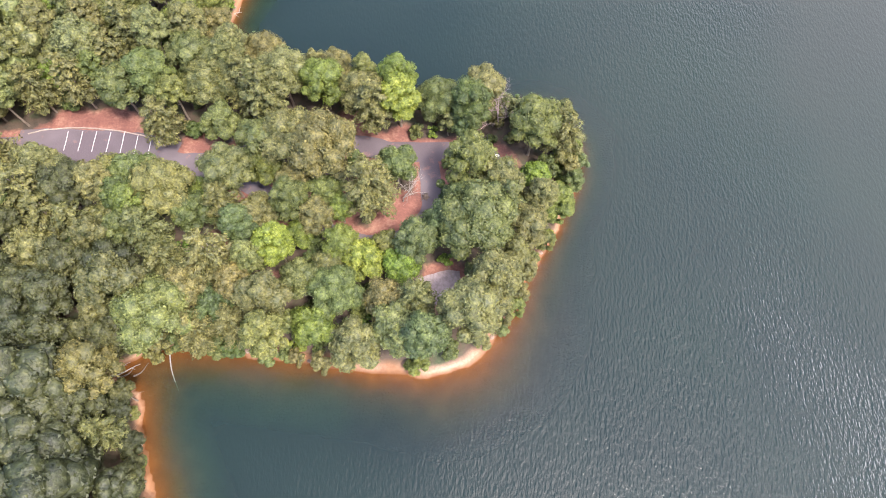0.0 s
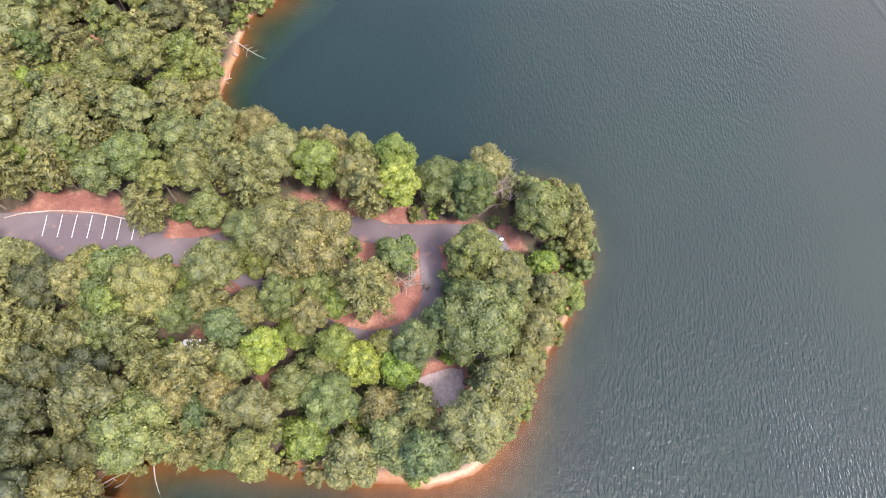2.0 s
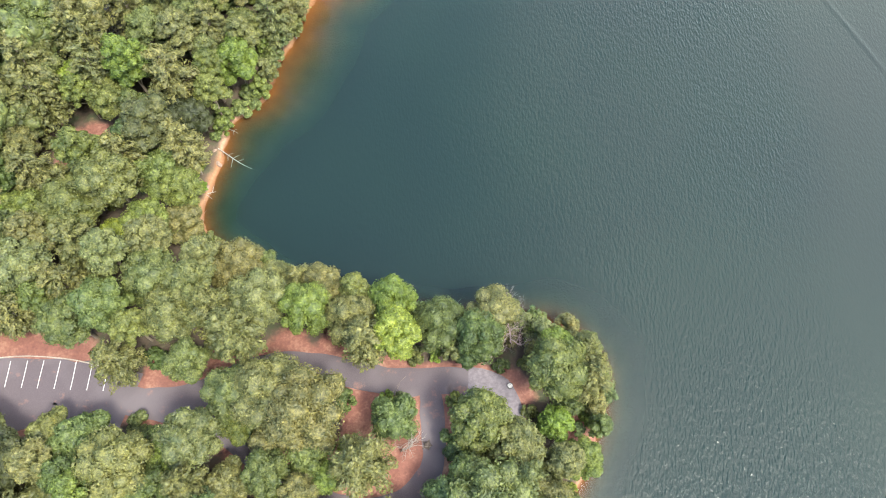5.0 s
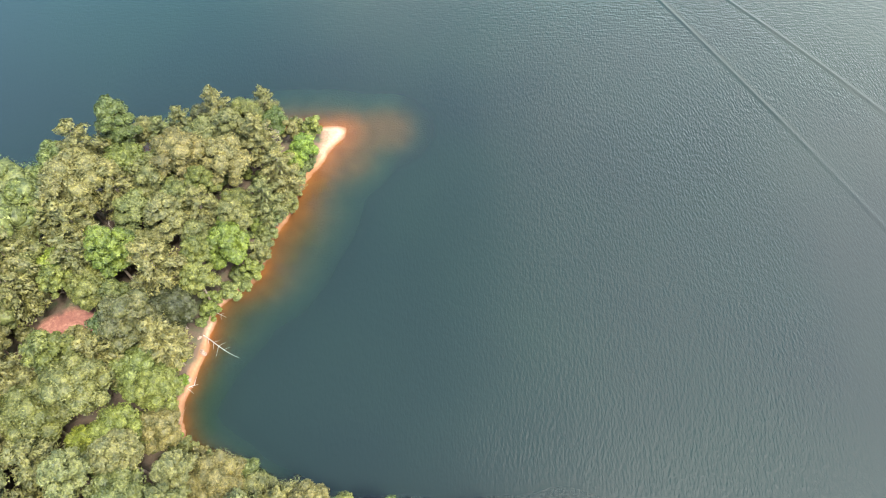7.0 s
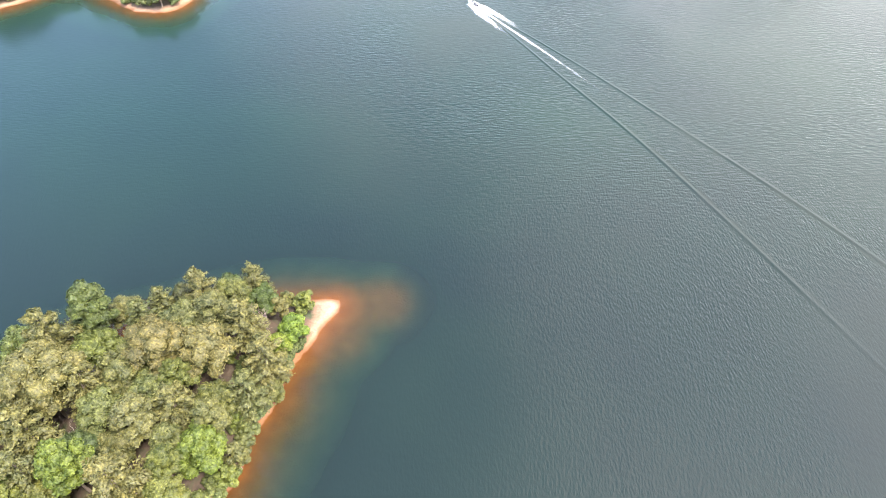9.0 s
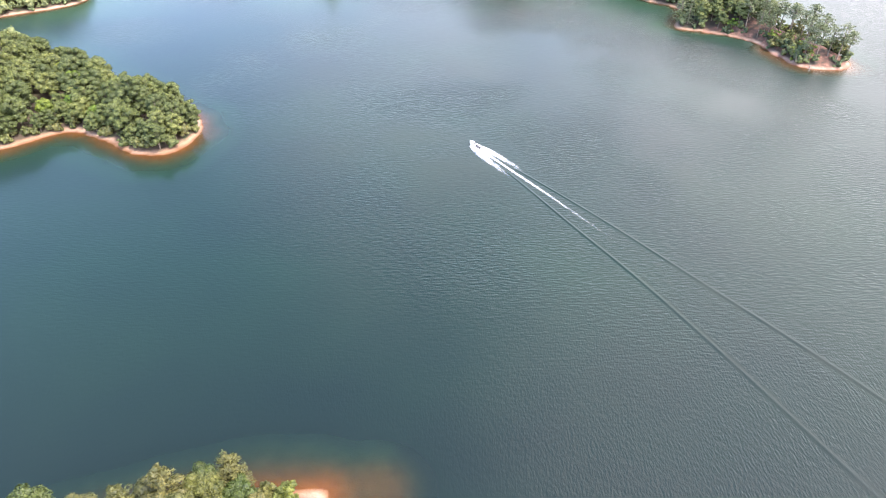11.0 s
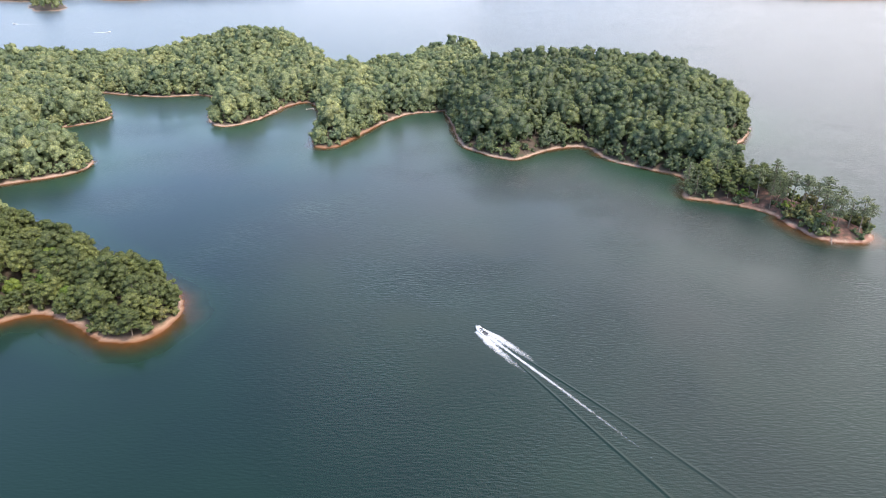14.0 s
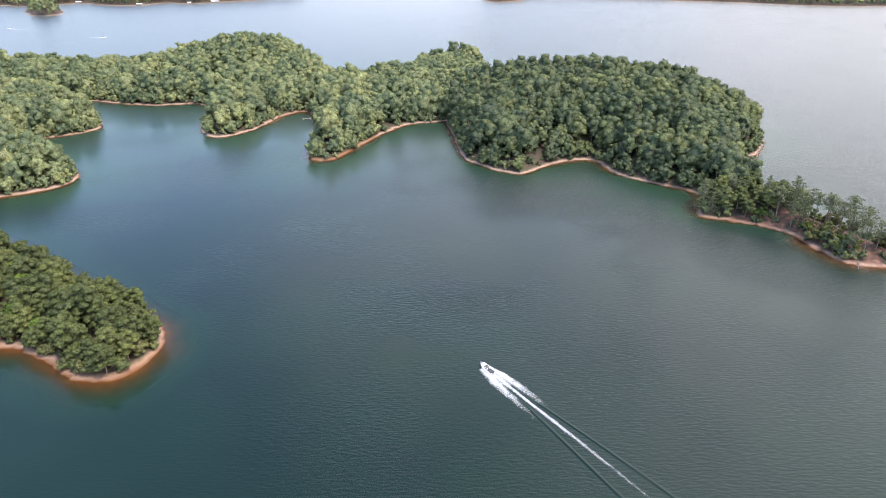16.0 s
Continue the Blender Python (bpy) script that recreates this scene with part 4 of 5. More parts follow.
for x, y, d, z, off, q in zip(cx, cy, ci, cz, cr, order):
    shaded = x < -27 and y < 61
    over_pad = (math.hypot(x + 0.5, y - 35.5) < 3.6 or math.hypot(x + 42.5, y - 41.5) < 3.4) and q > 0.06
    strip = y > 72.5 and x > -50
    sandy = abs(x + 5) < 14 and y < 31
    if d < (2.2 if sandy else 2.6 if x > 8 else 0.8) or off < (0.8 if shaded else 0.5 if strip else 1.8) or made >= 460 or over_pad or (x > -41 and y > 156) or (-60 < x < -45 and 57 < y < 68):
        continue
    pick = PINES[int(q * 97) % 2] if q < 0.24 else LIGHT[1] if q > 0.972 else BROAD[int(q * 1000) % 5]
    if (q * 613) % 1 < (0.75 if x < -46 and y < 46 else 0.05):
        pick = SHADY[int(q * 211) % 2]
    size = (0.78 + 0.46 * ((q * 37) % 1)) * (0.9 if d < 3 else 1.0)
    size = size if shaded else min(size, ((2.6 if strip else 1.5) + 0.85 * off) / pick[1] + 0.2)
    if size < 0.5 or not home.free(x, y, pick[1] * size, 0.68):
        continue
    home.put(pick, x, y, size, z - 0.1, q * 40)
    made += 1
tries = 5000
cx, cy = rng.uniform(-62, 28, tries), rng.uniform(4, 172, tries)
ci, cz = lie(cx, cy)
bushes = Stand()
beach = (np.abs(cx + 5) < 14) & (cy < 30)
for x, y, d, z, q, open_sand in zip(cx, cy, ci, cz, rng.random(tries), beach):
    if not 0.7 < d < 4.2 or (open_sand and q < 0.93) or wobble(x, y, 7.0, 31) < -0.35 or len(bushes.x) > 130 or (x > -33 and y > 158):
        continue
    kind, size = SHRUBS[int(q * 50) % 5 == 0], 0.6 + 0.6 * ((q * 31) % 1)
    if bushes.free(x, y, kind[1] * size, 0.8):
        bushes.put(kind, x, y, size, z - 0.05, q * 30)

# undergrowth in the gaps between the crowns
tries = 9000
cx, cy = rng.uniform(-84, 22, tries), rng.uniform(28, 164, tries)
ci, cz = lie(cx, cy)
cr = road_distance(cx, cy)
under = Stand()
for x, y, d, z, off, q in zip(cx, cy, ci, cz, cr, rng.random(tries)):
    if d < 2.0 or off < 0.7 or len(under.x) > 110 or (x > -36 and y > 156):
        continue
    kind = SCRUB[int(q * 100) % 3] if off > 1.6 and q > 0.4 else SHRUBS[int(q * 100) % 6 == 0]
    size = 0.7 + 0.5 * ((q * 37) % 1)
    if home.free(x, y, 0.6, 0.86) and under.free(x, y, kind[1] * size, 0.7):
        under.put(kind, x, y, size, z - 0.1, q * 40)

# low leafy trees and bushes close along the clay banks
tries = 16000
cx, cy = rng.uniform(-58, 26, tries), rng.uniform(-12, 166, tries)
ci, cz = lie(cx, cy)
fringe = Stand()
for x, y, d, z, q in zip(cx, cy, ci, cz, rng.random(tries)):
    if not -0.1 < d < (1.0 if x < -30 else 2.2) or (x > -20 and y < 34) or (x < -52 and abs(y - 23) < 4) or (x > -33 and y > 152) or wobble(x, y, 6.0, 33) < -0.45 or len(fringe.x) > 190:
        continue
    # By the cove the bank's shade is carried by darker-leaved trees.
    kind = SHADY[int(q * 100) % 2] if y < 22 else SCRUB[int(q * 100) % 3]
    size = (0.62 + 0.5 * ((q * 37) % 1)) * (0.55 if y < 22 else 1.0)
    if fringe.free(x, y, kind[1] * size, 0.62):
        fringe.put(kind, x, y, size, z - 0.1, q * 40)

# the wooded point across the bay
tries = 2600
cx, cy = rng.uniform(-200, -98, tries), rng.uniform(290, 395, tries)
ci, cz = lie(cx, cy)
point = Stand()
for x, y, d, z, q in zip(cx, cy, ci, cz, rng.random(tries)):
    if d < 2.3:
        continue
    kind = LIGHT[1] if q > 0.96 else MID_BROAD[int(q * 100) % 2]
    size = (0.66 + 0.52 * ((q * 37) % 1)) * (0.78 if d < 6 else 1.0)
    if point.free(x, y, kind[1] * size):
        point.put(kind, x, y, size, z - 0.1, q * 40)

# the spit of tall pines
spit = Stand()
tries = 900
cx, cy = rng.uniform(100, 172, tries), rng.uniform(374, 436, tries)
ci, cz = lie(cx, cy)
for x, y, d, z, q in zip(cx, cy, ci, cz, rng.random(tries)):
    if d < 2.0 or len(spit.x) > 95:
        continue
    kind = (MID_BROAD + TALL_PINES[2:])[int(q * 100) % 3] if y > 421 or (x < 118 and y > 416) else SHRUBS[int(q * 100) % 7 == 0] if q < 0.2 else TALL_PINES[int(q * 100) % 2]
    size = 0.72 + 0.3 * ((q * 37) % 1) if kind not in SHRUBS else 1.7
    if spit.free(x, y, kind[1] * size, 0.5 if kind in SHRUBS or y > 421 else 0.6):
        spit.put(kind, x, y, size, z - 0.1, q * 40)


# ---- far woods: one mass of trees for each land ----
def wood_mass(name, label, box, gap, crowns, edge=1.6, keep=None, most=5000, seed=3, leaf=None, skirt=None, scale=1.0, hidden=None):
    rng = np.random.default_rng(seed)
    (x0, x1), (y0, y1) = box
    gx, gy = np.meshgrid(np.arange(x0, x1, gap), np.arange(y0, y1, gap * 0.87))
    gx = gx + (np.arange(gx.shape[0]) % 2)[:, None] * gap / 2
    gx, gy = (gx + rng.normal(size=gx.shape) * gap * 0.2).ravel(), (gy + rng.normal(size=gy.shape) * gap * 0.2).ravel()
    d, z = lie(gx, gy)
    ok = d > edge
    if keep is not None:
        ok &= keep(gx, gy, d)
    gx, gy, z, d = gx[ok][:most], gy[ok][:most], z[ok][:most], d[ok][:most]
    cos, faces, slots, tints, at = [], [], [], [], 0
    which = rng.integers(0, len(crowns), len(gx))
    for i, (x, y, h) in enumerate(zip(gx, gy, z)):
        tint = rng.random()
        size = (0.66 + 0.62 * rng.random()) * (0.7 if d[i] < 7 else 1.0) * scale
        a = rng.random() * 6.283
        edge_tree = skirt and d[i] < 8
        size = size * 1.25 if edge_tree else size
        for (co, f), slot in (LOW[i % 2] if hidden and hidden(x, y) else skirt[i % len(skirt)] if edge_tree else crowns[which[i]]):
            c, s = math.cos(a) * size, math.sin(a) * size
            cos.append(np.stack([co[:, 0] * c - co[:, 1] * s + x, co[:, 0] * s + co[:, 1] * c + y, co[:, 2] * size + h - 0.2], axis=1))
            faces.append(f + at)
            slots.append(np.full(len(f), slot))
            tints.append(np.full(len(f), tint))
            at += len(co)
    me = mesh_of(name, np.vstack(cos), np.vstack(faces), [leaf or FAR_LEAF, BARK], np.concatenate(slots))
    me.polygons.foreach_set("use_smooth", np.ones(len(me.polygons), bool))
    me.attributes.new("tint", "FLOAT", "FACE").data.foreach_set("value", np.concatenate(tints).astype(np.float32))
    ob = new(name, me)
    return tagged(ob, label, "woods", kind="stuff")


def far_tree(seed, radius, low, high, count, size, lobes=9):
    crown, tips = broad_crown(seed, radius, low, high, lobes, count, size, 1.78, 0.4, 1.5, 2 if lobes > 20 else 1)
    pole = tube([(0, 0, -0.5), (0.1, 0, high * 0.5), (0, 0.1, high * 0.9)], [0.3, 0.22, 0.05], 4)
    return [(crown, 0), ((pole[0], np.vstack([pole[1][:, :3], pole[1][:, [0, 2, 3]]])), 1)]


FAR = [far_tree(201, 5.4, 0.5, 16.0, 420, 0.38, 12), far_tree(202, 4.8, 0.0, 14.0, 380, 0.36, 11), far_tree(203, 4.4, 0.5, 18.0, 380, 0.36, 13), far_tree(204, 5.9, 0.0, 15.0, 440, 0.39, 12), far_tree(205, 3.9, 0.5, 17.0, 360, 0.35, 12)]
LOW = [far_tree(208, 5.5, 0.5, 16.0, 60, 0.8, 6), far_tree(209, 5.0, 0.5, 14.5, 60, 0.8, 6)]
SKIRT = [far_tree(206, 4.2, -0.5, 11.0, 340, 0.35, 10), far_tree(207, 3.6, -0.4, 8.0, 280, 0.34, 9)]
THICK = [far_tree(206, 4.2, -0.5, 9.5, 130, 0.42, 6), far_tree(207, 3.4, -0.4, 6.5, 120, 0.42, 6)]
TINY = [far_tree(211, 5.6, 0.5, 17, 60, 1.2, 4), far_tree(212, 5.0, 0.5, 19, 60, 1.2, 4)]
NEAR_FAR = [far_tree(221, 4.9, 3.0, 16, 2600, 0.24, 24), far_tree(222, 4.2, 3.0, 14, 2200, 0.24, 22), far_tree(223, 3.9, 5, 17, 2200, 0.24, 22)]
wood_mass("woods", "dense olive-green broadleaf wood behind the road", ((-128, -84), (44, 146)), 6.2, NEAR_FAR, seed=4, leaf=OLIVE_FAR_LEAF, keep=lambda x, y, d: road_distance(x, y) > 1.6)
wood_mass("woods", "dark green wood inland of the clay cove", ((-118, -84), (-8, 44)), 6.2, NEAR_FAR, seed=12, leaf=DEEP_SHADE_FAR_LEAF)
wood_mass("woods", "dark green, shade-darkened wood south of the clay cove", ((-84, -42), (-22, 16)), 6.2, NEAR_FAR, 0.8, seed=5, leaf=DEEP_SHADE_FAR_LEAF)
wood_mass("woods", "dark green wood on the far side of the point", ((-270, -200), (292, 396)), 8.0, FAR, hidden=lambda x, y: x < -225, skirt=SKIRT, seed=6)
wood_mass("woods", "sunlit green woods on the two western capes", ((-440, -206), (405, 690)), 7.8, FAR, hidden=lambda x, y: x < -330, skirt=SKIRT, seed=7)
wood_mass("woods", "mixed green woods along the back shore", ((-470, 30), (508, 930)), 8.0, FAR, hidden=lambda x, y: x < -400 or (y > 800 and x < -60), skirt=SKIRT, seed=8, keep=lambda x, y, d: ((x < -14) | (y > 690)) & ((np.abs(x + 53) > 8) | (y < 725) | (y > 790)) & ((y < 815) | (wobble(x, y, 16.0, 51) > 0.3)))
# The hill's cloud shadow is in this leaf colour; no cloud blocks the sun.
wood_mass("woods", "tall green woods on the hill, coloured dark as under cloud shadow", ((-14, 200), (420, 700)), 6.7, FAR, hidden=lambda x, y: y > 600, skirt=SKIRT, seed=9, leaf=CLOUD_SHADOW_FAR_LEAF, keep=lambda x, y, d: (y > 437) | (x < 100))
wood_mass("woods", "distant dark wood on the far shore", ((-1100, -400), (1340, 1850)), 12, TINY, 4, lambda x, y, d: d < 80, seed=10)
wood_mass("woods", "distant dark wood on the eastern far shore", ((30, 1250), (1640, 1950)), 13, TINY, 4, lambda x, y, d: d < 80, seed=11)

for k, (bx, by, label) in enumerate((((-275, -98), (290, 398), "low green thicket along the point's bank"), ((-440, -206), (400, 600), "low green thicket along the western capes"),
                                     ((-330, -10), (505, 690), "low green thicket along the back shore"), ((-12, 205), (370, 600), "low thicket at the hill's foot, coloured dark as under cloud shadow"))):
    wood_mass("thicket", label, (bx, by), 3.9, THICK if k else SKIRT, 1.3 if k else 0.9, lambda x, y, d: (d < 5.5) & (wobble(x, y, 11.0, 17) > -0.75), seed=30 + k, leaf=CLOUD_SHADOW_FAR_LEAF if k == 3 else None if k else OLIVE_FAR_LEAF, scale=0.72 if k else 0.6)

# the standing patterns that were only copied from
for t in SPARE:
    for o in (*t.children_recursive, t):
        bpy.data.objects.remove(o)


# ---- fallen logs on the shore ----
def fallen_log(label, a, b, za, zb, thick, branches, seed, wood=None):
    rng = np.random.default_rng(seed)
    a, b = np.array([*a, za]), np.array([*b, zb])
    k = np.linspace(0, 1, 9)[:, None]
    side = np.array([-(b - a)[1], (b - a)[0], 0]) / np.linalg.norm(b - a)
    line = a + (b - a) * k + side * (0.25 * np.sin(k * 5 + seed))
    t = thing("fallen_log", label, "log", "fallen logs on the shore")
    part_of(t, "log_trunk", mesh_of("log_trunk", *tube(line, np.linspace(thick, thick * 0.25, 9), 8), [wood or DEAD]))
    for i in range(branches):
        q = 2 + int(rng.integers(0, 6))
        way = (b - a) / np.linalg.norm(b - a) * 0.7 + side * (1 if i % 2 else -1) * (0.5 + rng.random()) + np.array([0, 0, 0.5 * rng.random()])
        tip = line[q] + way * (0.5 + 0.8 * rng.random())
        part_of(t, "branch", mesh_of("branch", *tube([line[q], (line[q] + tip) / 2 + [0, 0, 0.12], tip], [thick * 0.4, thick * 0.28, 0.03], 5), [wood or DEAD]))
    return t


fallen_log("long bleached fallen tree reaching out over the water", (-50.2, 115.4), (-41.2, 111.0), 0.9, -0.08, 0.14, 6, 1)
fallen_log("pale fallen trunk lying in the clay cove", (-48.6, 28.8), (-45.6, 21.0), 0.9, -0.3, 0.15, 0, 2)
fallen_log("weathered grey log on the cove's clay bank", (-58.5, 22.6), (-52.8, 25.2), 0.7, 0.35, 0.2, 3, 3)
fallen_log("short pale log at the foot of the bank", (-52.5, 103.2), (-48.0, 105.6), 0.8, 0.0, 0.2, 3, 4)
fallen_log("thin bleached branch lying across the shoreline", (-50.5, 120.4), (-45.6, 119.4), 0.7, -0.05, 0.12, 2, 5)
fallen_log("dark rotting log lying on the red cove mud", (-56.2, 22.6), (-53.9, 24.6), 0.5, 0.2, 0.2, 0, 8, DARK_WOOD)
fallen_log("dark sunken log at the head of the cove", (-53.6, 23.2), (-51.4, 25.6), 0.25, 0.1, 0.17, 0, 9, DARK_WOOD)
fallen_log("pale driftwood log on the red cove mud", (-58.2, 22.8), (-54.6, 25.6), 0.75, 0.35, 0.15, 1, 10)
fallen_log("grey log at the water's edge by the cove", (-46.5, 31.0), (-41.0, 29.6), 0.7, 0.15, 0.14, 2, 6)
fallen_log("fallen pine branch trailing into the water", (151, 378.5), (149.0, 373.0), 0.8, -0.1, 0.2, 5, 7)


# ---- pale stones along the clay banks ----
def stone_mesh(seed):
    bm = bmesh.new()
    bmesh.ops.create_icosphere(bm, subdivisions=2, radius=1.0)
    rng = np.random.default_rng(seed)
    push = rng.normal(size=(5, 3))
    for v in bm.verts:
        v.co *= 1 + 0.16 * sum(math.sin(float(np.dot(p, v.co)) * 1.7 + i) for i, p in enumerate(push)) / 2
        v.co.z *= 0.55
    me = bpy.data.meshes.new("stone")
    bm.to_mesh(me)
    bm.free()
    me.materials.append(STONE)
    return me


STONE = plain("pale_clay_stone", (0.17, 0.115, 0.085), 0.9, grain=4.0, bump=0.5)
stones = [stone_mesh(i) for i in range(3)]
rng = np.random.default_rng(21)
sx, sy = rng.uniform(-54, 20, 1500), rng.uniform(20, 166, 1500)
sd, sz = lie(sx, sy)
laid = 0
for x, y, d, z, q in zip(sx, sy, sd, sz, rng.random(1500)):
    if 0.1 < d < 1.6 and laid < 46:
        s = new("stone", stones[laid % 3])
        s.matrix_world = Matrix.Translation((x, y, z + 0.05)) @ Matrix.Rotation(q * 40, 4, "Z") @ Matrix.Diagonal((0.25 + 0.5 * q, 0.2 + 0.3 * q, 0.25 + 0.2 * q, 1))
        tagged(s, "pale clay-coloured stone at the water's edge", "stone", "stones on the shore")
        laid += 1


# ---- camp things ----
def bm_mesh(name, bm, material, smooth=False):
    me = bpy.data.meshes.new(name)
    bm.to_mesh(me)
    bm.free()
    me.materials.append(material)
    if smooth:
        me.polygons.foreach_set("use_smooth", np.ones(len(me.polygons), bool))
    return me


def box(size, at=(0, 0, 0), bevel=0.0):
    bm = bmesh.new()
    bmesh.ops.create_cube(bm, size=1.0, matrix=Matrix.Translation(at) @ Matrix.Diagonal((*size, 1)))
    if bevel:
        bmesh.ops.bevel(bm, geom=list(bm.edges), offset=bevel, segments=2, affect="EDGES")
    return bm


def ring_mesh(name, r, w, h, material):
    a = np.linspace(0, 2 * np.pi, 25)[:-1]
    rows = [np.stack([np.cos(a) * q, np.sin(a) * q, np.full(24, z)], axis=1) for q, z in ((r, 0), (r, h), (r - w, h), (r - w, 0))]
    i, j = np.meshgrid(np.arange(3), np.arange(24), indexing="ij")
    k = (j + 1) % 24
    return mesh_of(name, np.vstack(rows), np.stack([i * 24 + j, i * 24 + k, (i + 1) * 24 + k, (i + 1) * 24 + j], axis=-1).reshape(-1, 4), [material])


ASH = plain("pale_ash", (0.62, 0.6, 0.58), 0.95)


def fire_ring(x, y, ashes):
    z = height_at(x, y) + 0.16
    t = thing("fire_ring", "dark steel fire ring with pale ash" if ashes else "dark steel fire ring on the camping pad", "fire ring", "fire rings")
    t.location = (x, y, z)
    part_of(t, "steel_ring", ring_mesh("steel_ring", 0.55, 0.06, 0.3, STEEL))
    bm = bmesh.new()
    bmesh.ops.create_cone(bm, cap_ends=True, segments=20, radius1=0.47, radius2=0.2, depth=0.12, matrix=Matrix.Translation((0, 0, 0.06)))
    part_of(t, "ash_bed", bm_mesh("ash_bed", bm, ASH if ashes else STEEL))
    for k in range(4):
        part_of(t, "grate_bar", bm_mesh("grate_bar", box((0.03, 0.8, 0.02), (-0.24 + 0.16 * k, 0, 0.3)), STEEL))


fire_ring(9.3, 68.8, True)
fire_ring(3.2, 42.0, False)

z = height_at(7.2, 71.4) + 0.05
post = thing("lantern_post", "thin dark steel lantern post beside the camping pad", "lantern post")
post.location = (7.2, 71.4, z)
part_of(post, "pole", mesh_of("pole", *tube([(0, 0, -0.3), (0, 0, 2.2), (0, 0, 4.0)], [0.06, 0.05, 0.04], 8), [STEEL]))
part_of(post, "hook", mesh_of("hook", *tube([(0, 0, 3.95), (0.12, 0, 4.15), (0.35, 0, 4.12), (0.42, 0, 3.95)], [0.03, 0.03, 0.03, 0.02], 6), [STEEL]))

z = height_at(3.1, 40.0) + 0.14
bench = thing("picnic_table", "dark timber picnic table on the camping pad", "picnic table")
bench.matrix_world = Matrix.Translation((3.1, 39.9, z)) @ Matrix.Rotation(0.5, 4, "Z")
for k in range(5):
    part_of(bench, "top_board", bm_mesh("top_board", box((1.8, 0.13, 0.04), (0, -0.3 + 0.15 * k, 0.75), 0.01), DARK_WOOD))
for s in (-0.72, 0.72):
    part_of(bench, "seat_board", bm_mesh("seat_board", box((1.8, 0.25, 0.04), (0, s, 0.45), 0.01), DARK_WOOD))
    part_of(bench, "leg_frame", bm_mesh("leg_frame", box((0.08, 1.5, 0.08), (s, 0, 0.4)), DARK_WOOD))
    for q in (-0.45, 0.45):
        part_of(bench, "leg", mesh_of("leg", *tube([(s, q * 1.3, 0), (s, q * 0.6, 0.74)], [0.05, 0.05], 4), [DARK_WOOD]))

x, y = -4.3, 58.6
stump = thing("tree_stump", "dark brown rotten stump at the road's edge", "stump")
stump.location = (x, y, height_at(x, y))
part_of(stump, "stump_body", mesh_of("stump_body", *tube([(0, 0, -0.2), (0.05, 0, 0.3), (0, 0.05, 0.8), (0, 0.05, 0.82)], [0.75, 0.55, 0.48, 0.02], 11), [DARK_WOOD]))
for k in range(5):
    a = k * 1.27
    part_of(stump, "root", mesh_of("root", *tube([(math.cos(a) * 0.4, math.sin(a) * 0.4, 0.25), (math.cos(a) * 0.9, math.sin(a) * 0.9, 0.06), (math.cos(a) * 1.3, math.sin(a) * 1.3, -0.1)], [0.18, 0.12, 0.04], 6), [DARK_WOOD]))

# a white camper half hidden under the crowns
GLASS = plain("dark_window_glass", (0.03, 0.035, 0.04), 0.08, vary=0.05)
x, y = -42.6, 46.0
camper = thing("camper_trailer", "white camper trailer parked under the trees", "camper")
camper.matrix_world = Matrix.Translation((x, y, height_at(x, y))) @ Matrix.Rotation(0.06, 4, "Z")
part_of(camper, "body", bm_mesh("body", box((4.8, 2.2, 2.1), (0, 0, 1.65), 0.18), WHITE))
part_of(camper, "roof_vent", bm_mesh("roof_vent", box((0.5, 0.5, 0.14), (0.9, 0, 2.76), 0.04), WHITE), "raised white roof vent")
for s in (-1, 1):
    part_of(camper, "window", bm_mesh("window", box((1.1, 0.03, 0.6), (0.9 * s, -1.11, 1.9), 0.01), GLASS), "dark tinted window")
    wheel = part_of(camper, "wheel", mesh_of("wheel", *tube([(0.1, s * 0.85, 0.36), (0.1, s * 1.08, 0.36)], [0.36, 0.36], 16), [DARK]))
    part_of(wheel, "hub", mesh_of("hub", *tube([(0.1, s * 1.07, 0.36), (0.1, s * 1.1, 0.36), (0.1, s * 1.11, 0.36)], [0.18, 0.16, 0.01], 12), [STEEL]))
part_of(camper, "hitch", mesh_of("hitch", *tube([(-2.4, 0, 0.6), (-3.5, 0, 0.5)], [0.06, 0.05], 6), [STEEL]))

# ---- the motor boat and its wake ----
HEAD = Vector((-0.606, 0.795, 0)).normalized()
RIGHT = Vector((0.795, 0.606, 0))
BOAT = Vector((2.2, 303.8, 0))


def hull_mesh(length, beam, height):
    """A planing hull: sharp raised bow, flared sides, flat stern."""
    k = np.linspace(0, 1, 13)
    half = beam / 2 * np.clip(1 - np.clip((k - 0.45) / 0.55, 0, 1) ** 2.2, 0.02, 1)
    x = (k - 0.5) * length
    sheer = height * (0.75 + 0.35 * k ** 2)
    rows = [np.stack([x, s * half * w, z0 + sheer * q], axis=1) for s, w, q, z0 in ((-1, 0.78, 0.0, -0.12), (-1, 1.0, 0.45, 0), (-1, 0.98, 1.0, 0), (-1, 0.8, 1.0, 0.02), (1, 0.8, 1.0, 0.02), (1, 0.98, 1.0, 0), (1, 1.0, 0.45, 0), (1, 0.78, 0.0, -0.12))]
    return rows


def loft(name, rows, material, skip=()):
    n, m = len(rows), len(rows[0])
    co = np.vstack(rows)
    f = [(i * m + j, ((i + 1) % n) * m + j, ((i + 1) % n) * m + j + 1, i * m + j + 1) for i in range(n) if i not in skip for j in range(m - 1)]
    f += [(i * m, (i + 1) * m, (n - 2 - i) * m, (n - 1 - i) * m) for i in range(n // 2 - 1)]
    me = mesh_of(name, co, np.array(f), [material])
    return me


